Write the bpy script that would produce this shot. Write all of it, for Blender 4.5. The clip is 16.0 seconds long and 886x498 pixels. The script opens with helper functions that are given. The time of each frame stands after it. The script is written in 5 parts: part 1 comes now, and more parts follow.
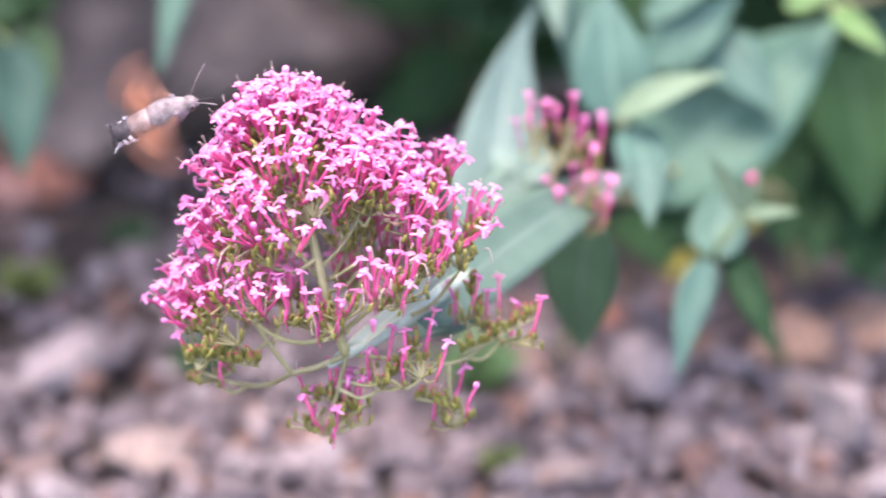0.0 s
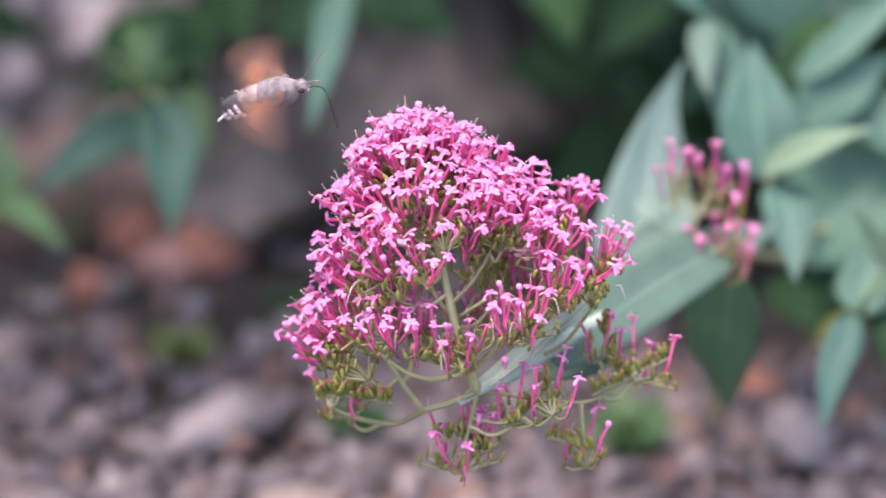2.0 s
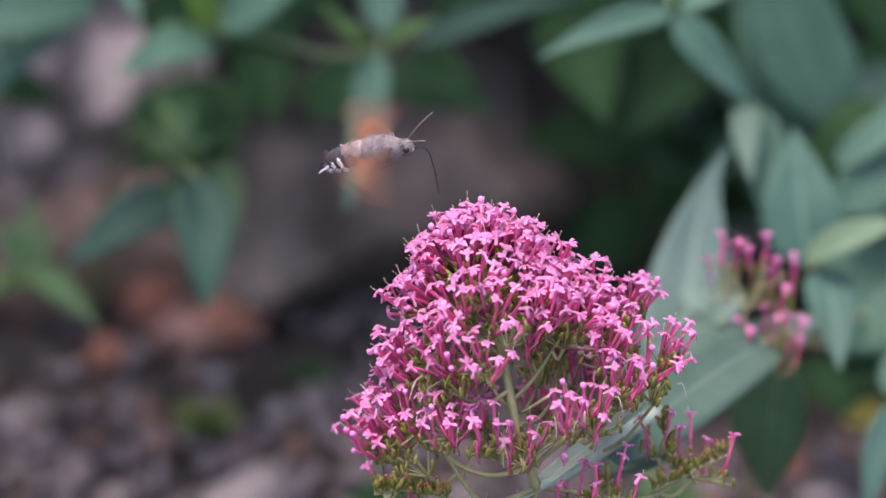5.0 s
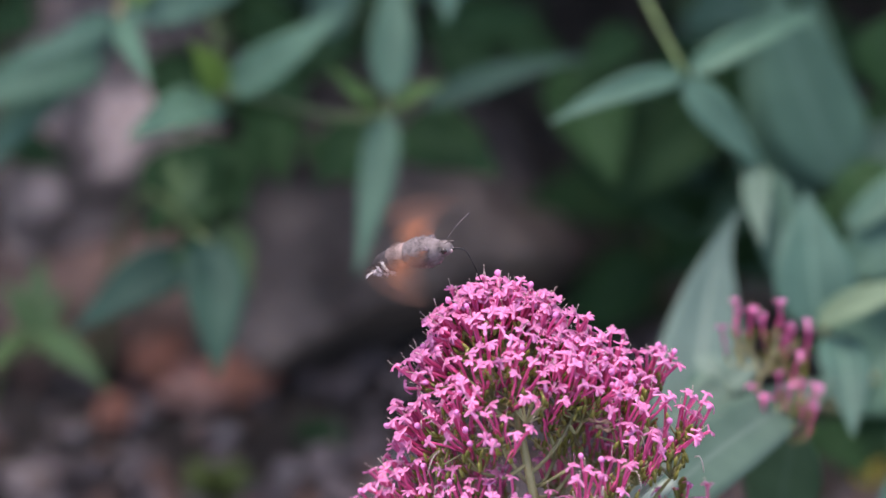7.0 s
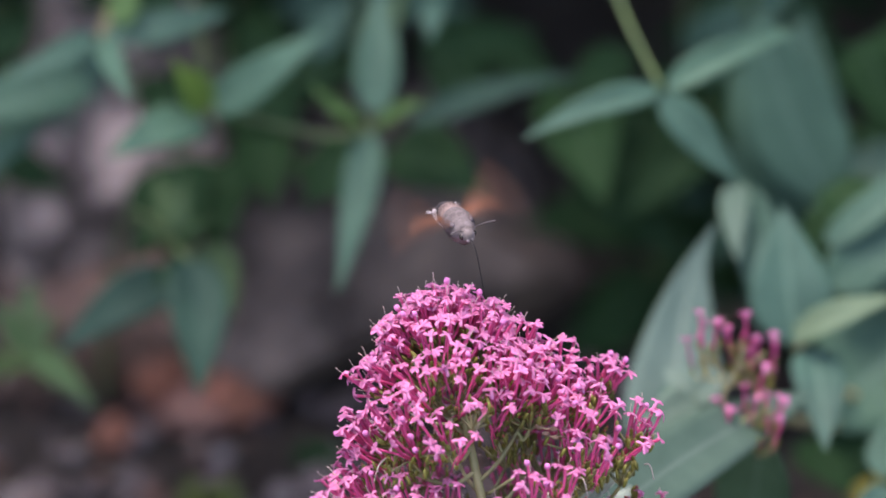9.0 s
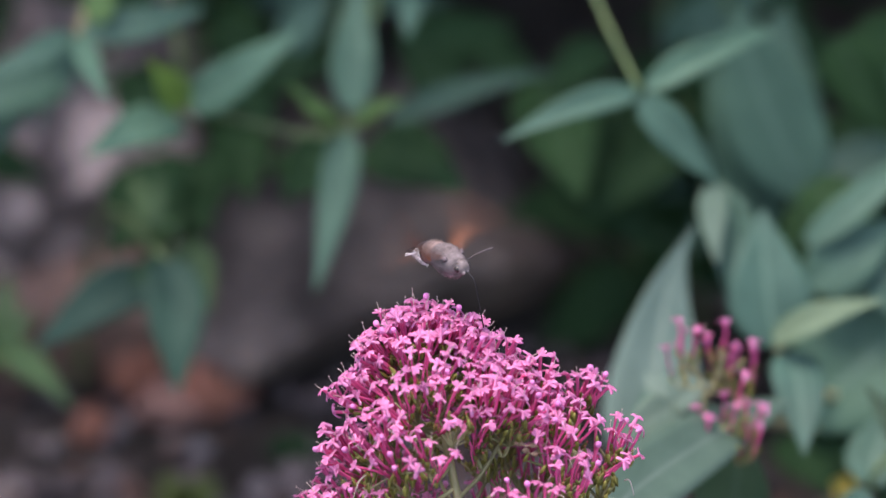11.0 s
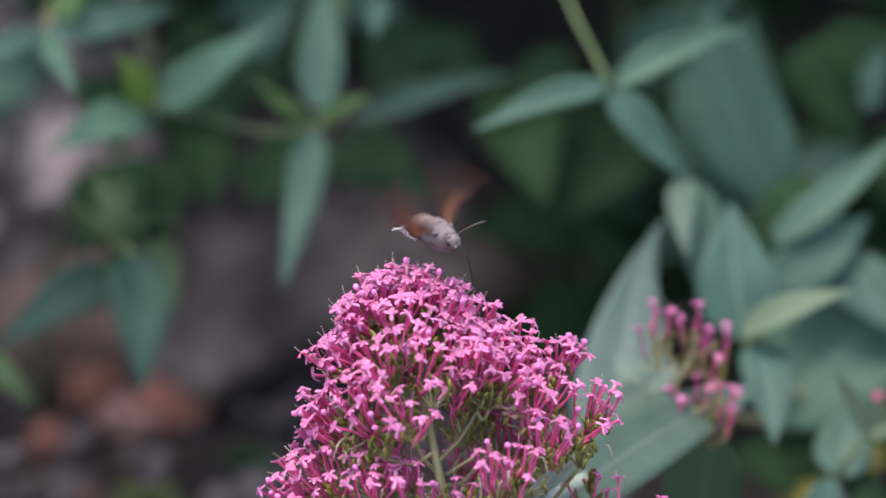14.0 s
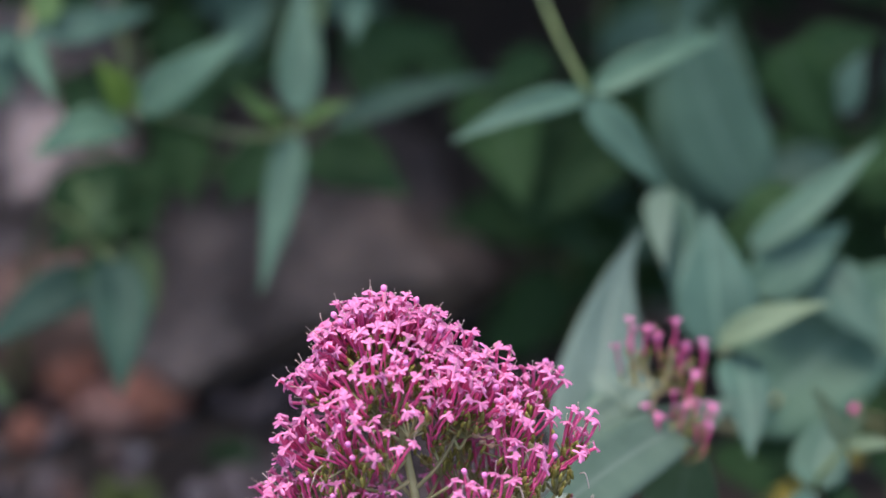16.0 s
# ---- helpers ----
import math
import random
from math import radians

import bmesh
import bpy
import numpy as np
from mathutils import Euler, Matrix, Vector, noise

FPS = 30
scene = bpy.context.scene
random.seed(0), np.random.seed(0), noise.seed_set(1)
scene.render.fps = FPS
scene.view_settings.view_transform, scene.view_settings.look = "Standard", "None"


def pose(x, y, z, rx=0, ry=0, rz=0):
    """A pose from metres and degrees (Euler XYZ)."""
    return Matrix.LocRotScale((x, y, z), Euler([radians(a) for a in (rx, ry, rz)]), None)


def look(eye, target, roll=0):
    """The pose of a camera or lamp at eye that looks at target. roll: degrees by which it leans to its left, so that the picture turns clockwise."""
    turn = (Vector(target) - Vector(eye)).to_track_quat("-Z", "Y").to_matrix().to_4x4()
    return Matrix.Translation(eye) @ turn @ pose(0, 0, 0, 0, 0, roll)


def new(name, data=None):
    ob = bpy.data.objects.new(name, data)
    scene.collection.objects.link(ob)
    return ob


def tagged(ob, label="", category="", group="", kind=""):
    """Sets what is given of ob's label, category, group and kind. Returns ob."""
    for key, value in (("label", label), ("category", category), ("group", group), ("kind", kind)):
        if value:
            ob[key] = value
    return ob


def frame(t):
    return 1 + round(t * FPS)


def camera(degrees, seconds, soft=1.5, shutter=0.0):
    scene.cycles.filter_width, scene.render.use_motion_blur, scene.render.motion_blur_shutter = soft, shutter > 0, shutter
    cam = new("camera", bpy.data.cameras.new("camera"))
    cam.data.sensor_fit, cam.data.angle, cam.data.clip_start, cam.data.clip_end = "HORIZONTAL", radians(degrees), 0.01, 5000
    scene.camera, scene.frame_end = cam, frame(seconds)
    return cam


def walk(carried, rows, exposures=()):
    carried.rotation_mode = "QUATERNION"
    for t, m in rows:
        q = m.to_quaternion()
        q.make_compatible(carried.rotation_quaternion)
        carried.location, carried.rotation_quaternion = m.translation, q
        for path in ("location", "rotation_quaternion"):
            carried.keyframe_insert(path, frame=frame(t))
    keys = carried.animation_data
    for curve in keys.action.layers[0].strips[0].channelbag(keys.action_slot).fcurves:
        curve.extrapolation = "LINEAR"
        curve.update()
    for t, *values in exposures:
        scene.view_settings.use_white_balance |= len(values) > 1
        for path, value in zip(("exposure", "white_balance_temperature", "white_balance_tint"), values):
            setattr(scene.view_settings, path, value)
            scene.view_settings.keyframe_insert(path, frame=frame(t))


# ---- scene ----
# A telephoto close-up: a hovering hawk-moth feeds at a red valerian head above gravel.
cam = camera(9.0, 16.0, shutter=0.6)
cam.data.dof.use_dof = True
cam.data.dof.focus_distance = 1.648
cam.data.dof.aperture_fstop = 5.0
cam.data.dof.aperture_blades = 9

PATH = [
    (0.0, pose(0.0317, -1.5085, 0.9392, 63.041, 0.202, -1.272)),
    (0.5, pose(0.0400, -1.5150, 0.9283, 63.466, 0.295, -0.275)),
    (1.0, pose(0.0788, -1.5139, 0.9109, 63.965, 1.086, 1.220)),
    (1.5, pose(0.0850, -1.5252, 0.8913, 64.819, 1.184, 1.515)),
    (2.0, pose(0.0705, -1.5269, 0.8901, 65.223, 1.045, 1.315)),
    (2.5, pose(0.0388, -1.5216, 0.8994, 65.145, 0.446, 0.639)),
    (3.0, pose(0.0025, -1.5148, 0.9211, 64.676, -0.407, -0.045)),
    (3.5, pose(-0.0053, -1.5031, 0.9299, 64.422, -0.671, -0.082)),
    (3.7, pose(-0.0050, -1.5028, 0.9297, 64.490, -0.640, -0.060)),
    (5.8, pose(0.0265, -1.5106, 0.9078, 65.640, 0.300, 0.690)),
    (6.0, pose(0.0277, -1.5110, 0.9067, 65.779, 0.363, 0.726)),
    (6.5, pose(0.0039, -1.5054, 0.9268, 65.300, 0.149, 0.028)),
    (7.0, pose(-0.0000, -1.4970, 0.9381, 65.000, -0.000, 0.000)),
    (7.5, pose(0.0053, -1.4844, 0.9501, 64.584, -0.089, 0.116)),
    (8.0, pose(0.0232, -1.4867, 0.9527, 64.589, 0.332, 0.528)),
    (8.5, pose(0.0562, -1.4898, 0.9390, 65.063, 0.792, 1.468)),
    (9.0, pose(0.0713, -1.5048, 0.9186, 65.816, 0.891, 1.736)),
    (9.5, pose(0.0739, -1.5129, 0.8936, 66.614, 0.943, 1.618)),
    (12.0, pose(0.0480, -1.4702, 0.9759, 63.795, 0.266, 0.956)),
    (12.5, pose(0.0252, -1.4851, 0.9474, 64.755, -0.191, 0.263)),
    (13.0, pose(0.0141, -1.5060, 0.9144, 65.910, -0.160, -0.187)),
    (13.5, pose(0.0279, -1.5128, 0.8833, 66.845, 0.018, 0.164)),
    (14.0, pose(0.0386, -1.5144, 0.8822, 66.887, -0.085, 0.480)),
    (14.5, pose(0.0597, -1.5058, 0.9018, 66.250, 0.209, 0.895)),
    (15.0, pose(0.0689, -1.4972, 0.9228, 65.575, 0.211, 1.101)),
    (15.5, pose(0.0621, -1.4955, 0.9339, 65.258, 0.138, 0.898)),
    (16.0, pose(0.0406, -1.4993, 0.9284, 65.495, -0.202, 0.364)),
]
EXPOSURES = [(t, stops, 7400, tint) for t, stops, tint in ((0.0, 2.9, 34), (0.5, 2.95, 33), (1.0, 2.82, 30), (1.5, 2.64, 30), (2.0, 2.45, 29), (2.5, 2.37, 29), (3.5, 2.17, 28), (6.0, 1.74, 28), (16.0, 1.65, 26))]
walk(cam, PATH, EXPOSURES)

# ---- sky and sun: bright overcast ----
world = bpy.data.worlds.new("sky")
scene.world = world
world.use_nodes = True
wn = world.node_tree.nodes
sky = wn.new("ShaderNodeTexSky")
sky.sky_type = "NISHITA"
sky.sun_disc = False
sky.sun_elevation = radians(80)
sky.sun_rotation = radians(255)
sky.air_density = 1.0
sky.dust_density = 1.5
wn["Background"].inputs["Strength"].default_value = 0.15
world.node_tree.links.new(sky.outputs["Color"], wn["Background"].inputs["Color"])
sun_data = bpy.data.lights.new("sun", "SUN")
sun_data.energy = 1.25
sun_data.angle = radians(30)
sun_data.color = (1.0, 0.97, 0.94)
sun = new("sun", sun_data)
sun.matrix_world = look((-0.35, -0.1, 2.2), (0, 0, 0))


# ---- materials ----
def node(mat, kind, **values):
    n = mat.node_tree.nodes.new(kind)
    for key, value in values.items():
        n.inputs[key.replace("_", " ")].default_value = value
    return n


def link(mat, a, b):
    mat.node_tree.links.new(a, b)


def ramp(mat, source, stops):
    r = mat.node_tree.nodes.new("ShaderNodeValToRGB")
    e = r.color_ramp.elements
    while len(e) < len(stops):
        e.new(0.5)
    for item, (position, colour) in zip(e, stops):
        item.position, item.color = position, (*colour, 1)
    link(mat, source, r.inputs["Fac"])
    return r


def mixed(mat, fac, a, b, blend="MIX"):
    m = mat.node_tree.nodes.new("ShaderNodeMix")
    m.data_type, m.blend_type = "RGBA", blend
    for socket, value in ((m.inputs["Factor"], fac), (m.inputs[6], a), (m.inputs[7], b)):
        if isinstance(value, (int, float)):
            socket.default_value = value
        elif isinstance(value, tuple):
            socket.default_value = (*value, 1)
        else:
            link(mat, value, socket)
    return m.outputs[2]


def noise_of(mat, scale, detail=4, coords="Object", rough=0.6):
    tc = mat.node_tree.nodes.new("ShaderNodeTexCoord")
    n = node(mat, "ShaderNodeTexNoise", Scale=scale, Detail=detail, Roughness=rough)
    link(mat, tc.outputs[coords], n.inputs["Vector"])
    return n.outputs["Fac"]


def bumped(mat, shader, height, strength=0.3, distance=0.001):
    b = node(mat, "ShaderNodeBump", Strength=strength, Distance=distance)
    link(mat, height, b.inputs["Height"])
    link(mat, b.outputs["Normal"], shader.inputs["Normal"])


def material(name, rough=0.6, spec=0.5):
    m = bpy.data.materials.new(name)
    m.use_nodes = True
    s = m.node_tree.nodes["Principled BSDF"]
    s.inputs["Roughness"].default_value = rough
    s.inputs["Specular IOR Level"].default_value = spec
    return m, s


def thin(mat, shader, colour, amount):
    """Let some light through, as leaves and petals do."""
    t = mat.node_tree.nodes.new("ShaderNodeBsdfTranslucent")
    link(mat, colour, t.inputs["Color"])
    m = node(mat, "ShaderNodeMixShader", Fac=amount)
    link(mat, shader.outputs[0], m.inputs[1])
    link(mat, t.outputs[0], m.inputs[2])
    link(mat, m.outputs[0], mat.node_tree.nodes["Material Output"].inputs["Surface"])


def leaf_material(name, dark, light, rib, rough, gloss=0.22):
    m, s = material(name, rough, gloss)
    uv = m.node_tree.nodes.new("ShaderNodeUVMap")
    sep = m.node_tree.nodes.new("ShaderNodeSeparateXYZ")
    link(m, uv.outputs["UV"], sep.inputs[0])
    base = ramp(m, noise_of(m, 45, 5), [(0.3, dark), (0.7, light)]).outputs["Color"]
    info = m.node_tree.nodes.new("ShaderNodeObjectInfo")
    vary = ramp(m, info.outputs["Random"], [(0.0, (0.8, 0.82, 0.85)), (1.0, (1.15, 1.12, 1.0))]).outputs["Color"]
    base = mixed(m, 1.0, base, vary, "MULTIPLY")
    off = node(m, "ShaderNodeMath")
    off.operation = "SUBTRACT"
    off.inputs[1].default_value = 0.5
    link(m, sep.outputs["X"], off.inputs[0])
    dist = node(m, "ShaderNodeMath")
    dist.operation = "ABSOLUTE"
    link(m, off.outputs[0], dist.inputs[0])
    mid = ramp(m, dist.outputs[0], [(0.0, (0.8, 0.8, 0.8)), (0.02, (0.5, 0.5, 0.5)), (0.05, (0, 0, 0))]).outputs["Color"]
    # side veins slant from the midrib to the tip
    slant = node(m, "ShaderNodeMath")
    slant.operation = "MULTIPLY_ADD"
    slant.inputs[1].default_value = -0.9
    link(m, dist.outputs[0], slant.inputs[0])
    link(m, sep.outputs["Y"], slant.inputs[2])
    wave = node(m, "ShaderNodeMath")
    wave.operation = "MULTIPLY"
    wave.inputs[1].default_value = 55.0
    link(m, slant.outputs[0], wave.inputs[0])
    sine = node(m, "ShaderNodeMath")
    sine.operation = "SINE"
    link(m, wave.outputs[0], sine.inputs[0])
    veins = ramp(m, sine.outputs[0], [(0.86, (0, 0, 0)), (1.0, (0.12, 0.12, 0.12))]).outputs["Color"]
    colour = mixed(m, mixed(m, 1.0, mid, veins, "ADD"), base, rib)
    link(m, colour, s.inputs["Base Color"])
    bumped(m, s, noise_of(m, 400, 3), 0.15, 0.0006)
    thin(m, s, colour, 0.16)
    return m


glaucous = leaf_material("glaucous_leaf", (0.033, 0.095, 0.069), (0.061, 0.149, 0.107), (0.10, 0.195, 0.14), 0.58)
# the glaucous leaf again, with shade worked into its colour
shade_glaucous = leaf_material("shade_glaucous_leaf", (0.026, 0.076, 0.058), (0.047, 0.116, 0.086), (0.065, 0.14, 0.105), 0.62, 0.15)
# the same blue-green a step darker, for leaves in deeper shade
deep_shade_teal = leaf_material("deep_shade_teal_leaf", (0.014, 0.046, 0.034), (0.026, 0.076, 0.055), (0.04, 0.095, 0.07), 0.62, 0.15)
silver_leaf = leaf_material("silver_leaf", (0.045, 0.092, 0.074), (0.070, 0.130, 0.106), (0.11, 0.17, 0.14), 0.6)
# leaf green made nearly black to stand for the shade behind the shoots
deep_shade_green = leaf_material("deep_shade_green_leaf", (0.008, 0.032, 0.012), (0.017, 0.058, 0.022), (0.035, 0.085, 0.04), 0.65, 0.1)
pale_green = leaf_material("pale_green_leaf", (0.078, 0.142, 0.088), (0.135, 0.215, 0.142), (0.2, 0.27, 0.16), 0.58)
pale_glaucous = leaf_material("pale_glaucous_leaf", (0.082, 0.15, 0.12), (0.13, 0.215, 0.172), (0.2, 0.29, 0.23), 0.6)
pale_fold = leaf_material("pale_fold_leaf", (0.18, 0.235, 0.20), (0.27, 0.33, 0.285), (0.3, 0.36, 0.31), 0.55)
lime_green = leaf_material("lime_green_leaf", (0.09, 0.19, 0.035), (0.16, 0.29, 0.06), (0.2, 0.33, 0.1), 0.58)
mid_green = leaf_material("mid_green_leaf", (0.034, 0.09, 0.05), (0.06, 0.132, 0.078), (0.09, 0.17, 0.11), 0.6)
fresh_green = leaf_material("fresh_green_leaf", (0.03, 0.075, 0.03), (0.055, 0.118, 0.046), (0.08, 0.15, 0.065), 0.6)
young_green = leaf_material("young_green_leaf", (0.05, 0.125, 0.04), (0.092, 0.19, 0.066), (0.15, 0.26, 0.1), 0.58)


def tissue(name, dark, light, scale, rough=0.5, through_light=0.0, hairs=False):
    m, s = material(name, rough, 0.4)
    info = m.node_tree.nodes.new("ShaderNodeObjectInfo")
    colour = ramp(m, noise_of(m, scale, 4), [(0.3, dark), (0.72, light)]).outputs["Color"]
    vary = ramp(m, info.outputs["Random"], [(0.0, (0.82, 0.8, 0.85)), (0.6, (1, 1, 1)), (1.0, (1.1, 1.12, 1.1))]).outputs["Color"]
    colour = mixed(m, 1.0, colour, vary, "MULTIPLY")
    if hairs:
        geo = m.node_tree.nodes.new("ShaderNodeNewGeometry")
        each = ramp(m, geo.outputs["Random Per Island"], [(0.0, (0.6, 0.58, 0.57)), (0.5, (0.95, 0.95, 0.95)), (1.0, (1.45, 1.42, 1.42))]).outputs["Color"]
        colour = mixed(m, 1.0, colour, each, "MULTIPLY")
    link(m, colour, s.inputs["Base Color"])
    bumped(m, s, noise_of(m, scale * 3, 3), 0.2, 0.0003)
    if through_light:
        thin(m, s, colour, through_light)
    return m


petal_pink = tissue("petal_pink", (0.84, 0.265, 0.54), (0.93, 0.43, 0.70), 260, 0.65, 0.4)
tube_pink = tissue("tube_pink", (0.76, 0.085, 0.31), (0.88, 0.21, 0.45), 220, 0.5, 0.42)
bud_pink = tissue("bud_pink", (0.78, 0.20, 0.52), (0.86, 0.36, 0.66), 300, 0.45, 0.2)
ovary_green = tissue("ovary_green", (0.105, 0.112, 0.02), (0.235, 0.225, 0.05), 300, 0.5, 0.1)
ovary_red = tissue("ovary_red", (0.26, 0.045, 0.055), (0.38, 0.10, 0.07), 300, 0.5)
stem_green = tissue("stem_green", (0.17, 0.175, 0.075), (0.31, 0.30, 0.15), 120, 0.5)
pale_stem = tissue("pale_stem", (0.22, 0.29, 0.22), (0.32, 0.40, 0.31), 120, 0.5)
pale_thread = tissue("pale_thread", (0.55, 0.42, 0.38), (0.72, 0.60, 0.52), 300, 0.6, 0.2)
withered = tissue("withered_brown", (0.20, 0.12, 0.08), (0.36, 0.25, 0.17), 300, 0.8)
moth_grey = tissue("moth_grey_fur", (0.094, 0.080, 0.077), (0.20, 0.174, 0.168), 500, 0.9, hairs=True)
moth_tawny = tissue("moth_tawny_fur", (0.125, 0.094, 0.08), (0.25, 0.195, 0.165), 500, 0.9, hairs=True)
moth_pale = tissue("moth_pale_fur", (0.18, 0.155, 0.15), (0.35, 0.30, 0.295), 600, 0.9, hairs=True)
moth_white = tissue("moth_white_fur", (0.58, 0.56, 0.55), (0.80, 0.78, 0.76), 700, 0.9, hairs=True)
moth_black = tissue("moth_black_fur", (0.012, 0.011, 0.011), (0.045, 0.04, 0.04), 700, 0.8, hairs=True)
wing_brown = tissue("wing_brown", (0.17, 0.085, 0.058), (0.31, 0.16, 0.11), 320, 0.8, 0.55)
wing_orange = tissue("wing_orange", (0.24, 0.085, 0.038), (0.36, 0.145, 0.07), 320, 0.7, 0.35)
eye_dark, eye_shader = material("moth_eye", 0.15, 0.6)
eye_shader.inputs["Base Color"].default_value = (0.03, 0.022, 0.018, 1)


def stone_material(name, palette, scale, rough=0.85, bump_size=0.002, blotch=0.0):
    m, s = material(name, rough, 0.3)
    info = m.node_tree.nodes.new("ShaderNodeObjectInfo")
    geo = m.node_tree.nodes.new("ShaderNodeNewGeometry")
    add = node(m, "ShaderNodeMath")
    add.operation = "ADD"
    link(m, info.outputs["Random"], add.inputs[0])
    link(m, geo.outputs["Random Per Island"], add.inputs[1])
    wrap = node(m, "ShaderNodeMath")
    wrap.operation = "FRACT"
    link(m, add.outputs[0], wrap.inputs[0])
    steps = len(palette)
    own = ramp(m, wrap.outputs[0], [(i / steps, c) for i, c in enumerate(palette)])
    own.color_ramp.interpolation = "CONSTANT"
    mottle = ramp(m, noise_of(m, scale, 6), [(0.3 + 0.08 * blotch, (0.5 - 0.2 * blotch,) * 3), (0.5, (1, 1, 1)), (0.72 - 0.1 * blotch, (1.45 + 0.7 * blotch, 1.38 + 0.65 * blotch, 1.28 + 0.65 * blotch))]).outputs["Color"]
    colour = mixed(m, 1.0, own.outputs["Color"], mottle, "MULTIPLY")
    grain = ramp(m, noise_of(m, scale * 9, 3), [(0.35, (0.75, 0.75, 0.75)), (0.65, (1.12, 1.12, 1.12))]).outputs["Color"]
    colour = mixed(m, 0.8, colour, grain, "MULTIPLY")
    link(m, colour, s.inputs["Base Color"])
    bumped(m, s, noise_of(m, scale * 5, 5), 0.5, bump_size)
    return m


gravel_stone = stone_material("gravel_stone", [(0.098, 0.085, 0.088), (0.132, 0.114, 0.114), (0.048, 0.042, 0.045), (0.160, 0.139, 0.136), (0.11, 0.095, 0.099), (0.112, 0.086, 0.077),
                                               (0.06, 0.052, 0.056), (0.19, 0.172, 0.171), (0.119, 0.101, 0.103), (0.12, 0.074, 0.059), (0.092, 0.081, 0.085)], 60)
boulder_stone = stone_material("boulder_stone", [(0.104, 0.089, 0.081)], 22, 0.9, 0.006, 0.7)
pink_stone = stone_material("pink_stone", [(0.205, 0.172, 0.160)], 32, 0.9, 0.005, 1.2)
brown_stone = stone_material("brown_stone", [(0.15, 0.098, 0.078)], 20, 0.9, 0.005)
brick_red = stone_material("brick_red", [(0.24, 0.105, 0.072)], 30, 0.9, 0.003)
brick_pink = stone_material("brick_pink", [(0.30, 0.17, 0.14)], 30, 0.9, 0.003)
orange_stone = stone_material("orange_stone", [(0.22, 0.135, 0.09)], 40, 0.85, 0.002)
beige_stone = stone_material("beige_stone", [(0.175, 0.14, 0.12)], 40, 0.85, 0.002)
white_stone = stone_material("white_stone", [(0.165, 0.145, 0.142)], 40, 0.85, 0.002)
soil = stone_material("soil", [(0.031, 0.028, 0.024)], 30, 0.95, 0.01)


# ---- mesh helpers ----
def finish(name, bm, materials, parent=None, label="", smooth=True):
    mesh = bpy.data.meshes.new(name)
    bm.to_mesh(mesh)
    bm.free()
    for m in materials if isinstance(materials, (list, tuple)) else [materials]:
        mesh.materials.append(m)
    if smooth:
        mesh.polygons.foreach_set("use_smooth", [True] * len(mesh.polygons))
    ob = new(name, mesh)
    ob.parent = parent
    return tagged(ob, label)


part = finish


def thing(name, place, label, category, group="", kind=""):
    ob = new(name)
    ob.empty_display_size = 0.01
    ob.location = place
    origin[ob.name] = Vector(place)
    return tagged(ob, label, category, group, kind)


origin = {}


def spline(points, steps=6):
    """A smooth line through the points."""
    p = [Vector(q) for q in points]
    p = [p[0] * 2 - p[1]] + p + [p[-1] * 2 - p[-2]]
    line = []
    for i in range(1, len(p) - 2):
        a, b, c, d = p[i - 1:i + 3]
        for k in range(steps):
            t = k / steps
            line.append(0.5 * (2 * b + (c - a) * t + (2 * a - 5 * b + 4 * c - d) * t * t + (3 * b - a - 3 * c + d) * t ** 3))
    return line + [p[-2]]


def tube(bm, line, radii, sides=7, index=0, cap=True):
    """A round tube along line; radii: one at the start, one at the end, or one for each point."""
    n = len(line)
    if len(radii) != n:
        radii = [radii[0] + (radii[-1] - radii[0]) * i / (n - 1) for i in range(n)]
    rings = []
    side = None
    for i in range(n):
        d = (line[min(i + 1, n - 1)] - line[max(i - 1, 0)]).normalized()
        if side is None:
            side = d.orthogonal().normalized()
        side = (side - d * side.dot(d)).normalized()
        up = d.cross(side)
        rings.append([bm.verts.new(line[i] + (side * math.cos(a) + up * math.sin(a)) * radii[i]) for a in (2 * math.pi * k / sides for k in range(sides))])
    for a, b in zip(rings, rings[1:]):
        for k in range(sides):
            bm.faces.new((a[k], a[(k + 1) % sides], b[(k + 1) % sides], b[k])).material_index = index
    if cap:
        bm.faces.new(rings[0][::-1]).material_index = index
        bm.faces.new(rings[-1]).material_index = index


def blob(bm, place, size, turn=None, index=0, rough=0.0, detail=2, seed=0.0):
    """A rounded lump: a sphere with a size for each axis, roughened."""
    m = Matrix.Translation(place) @ (turn.to_4x4() if turn else Matrix()) @ Matrix.Diagonal((*size, 1))
    made = bmesh.ops.create_icosphere(bm, subdivisions=detail, radius=1.0)["verts"]
    for v in made:
        if rough:
            v.co *= 1 + rough * noise.noise(v.co * 1.7 + Vector((seed, seed * 2, 0))) + rough * 0.5 * noise.noise(v.co * 4.1 + Vector((0, seed, 0)))
        v.co = m @ v.co
    for face in {f for v in made for f in v.link_faces}:
        face.material_index = index


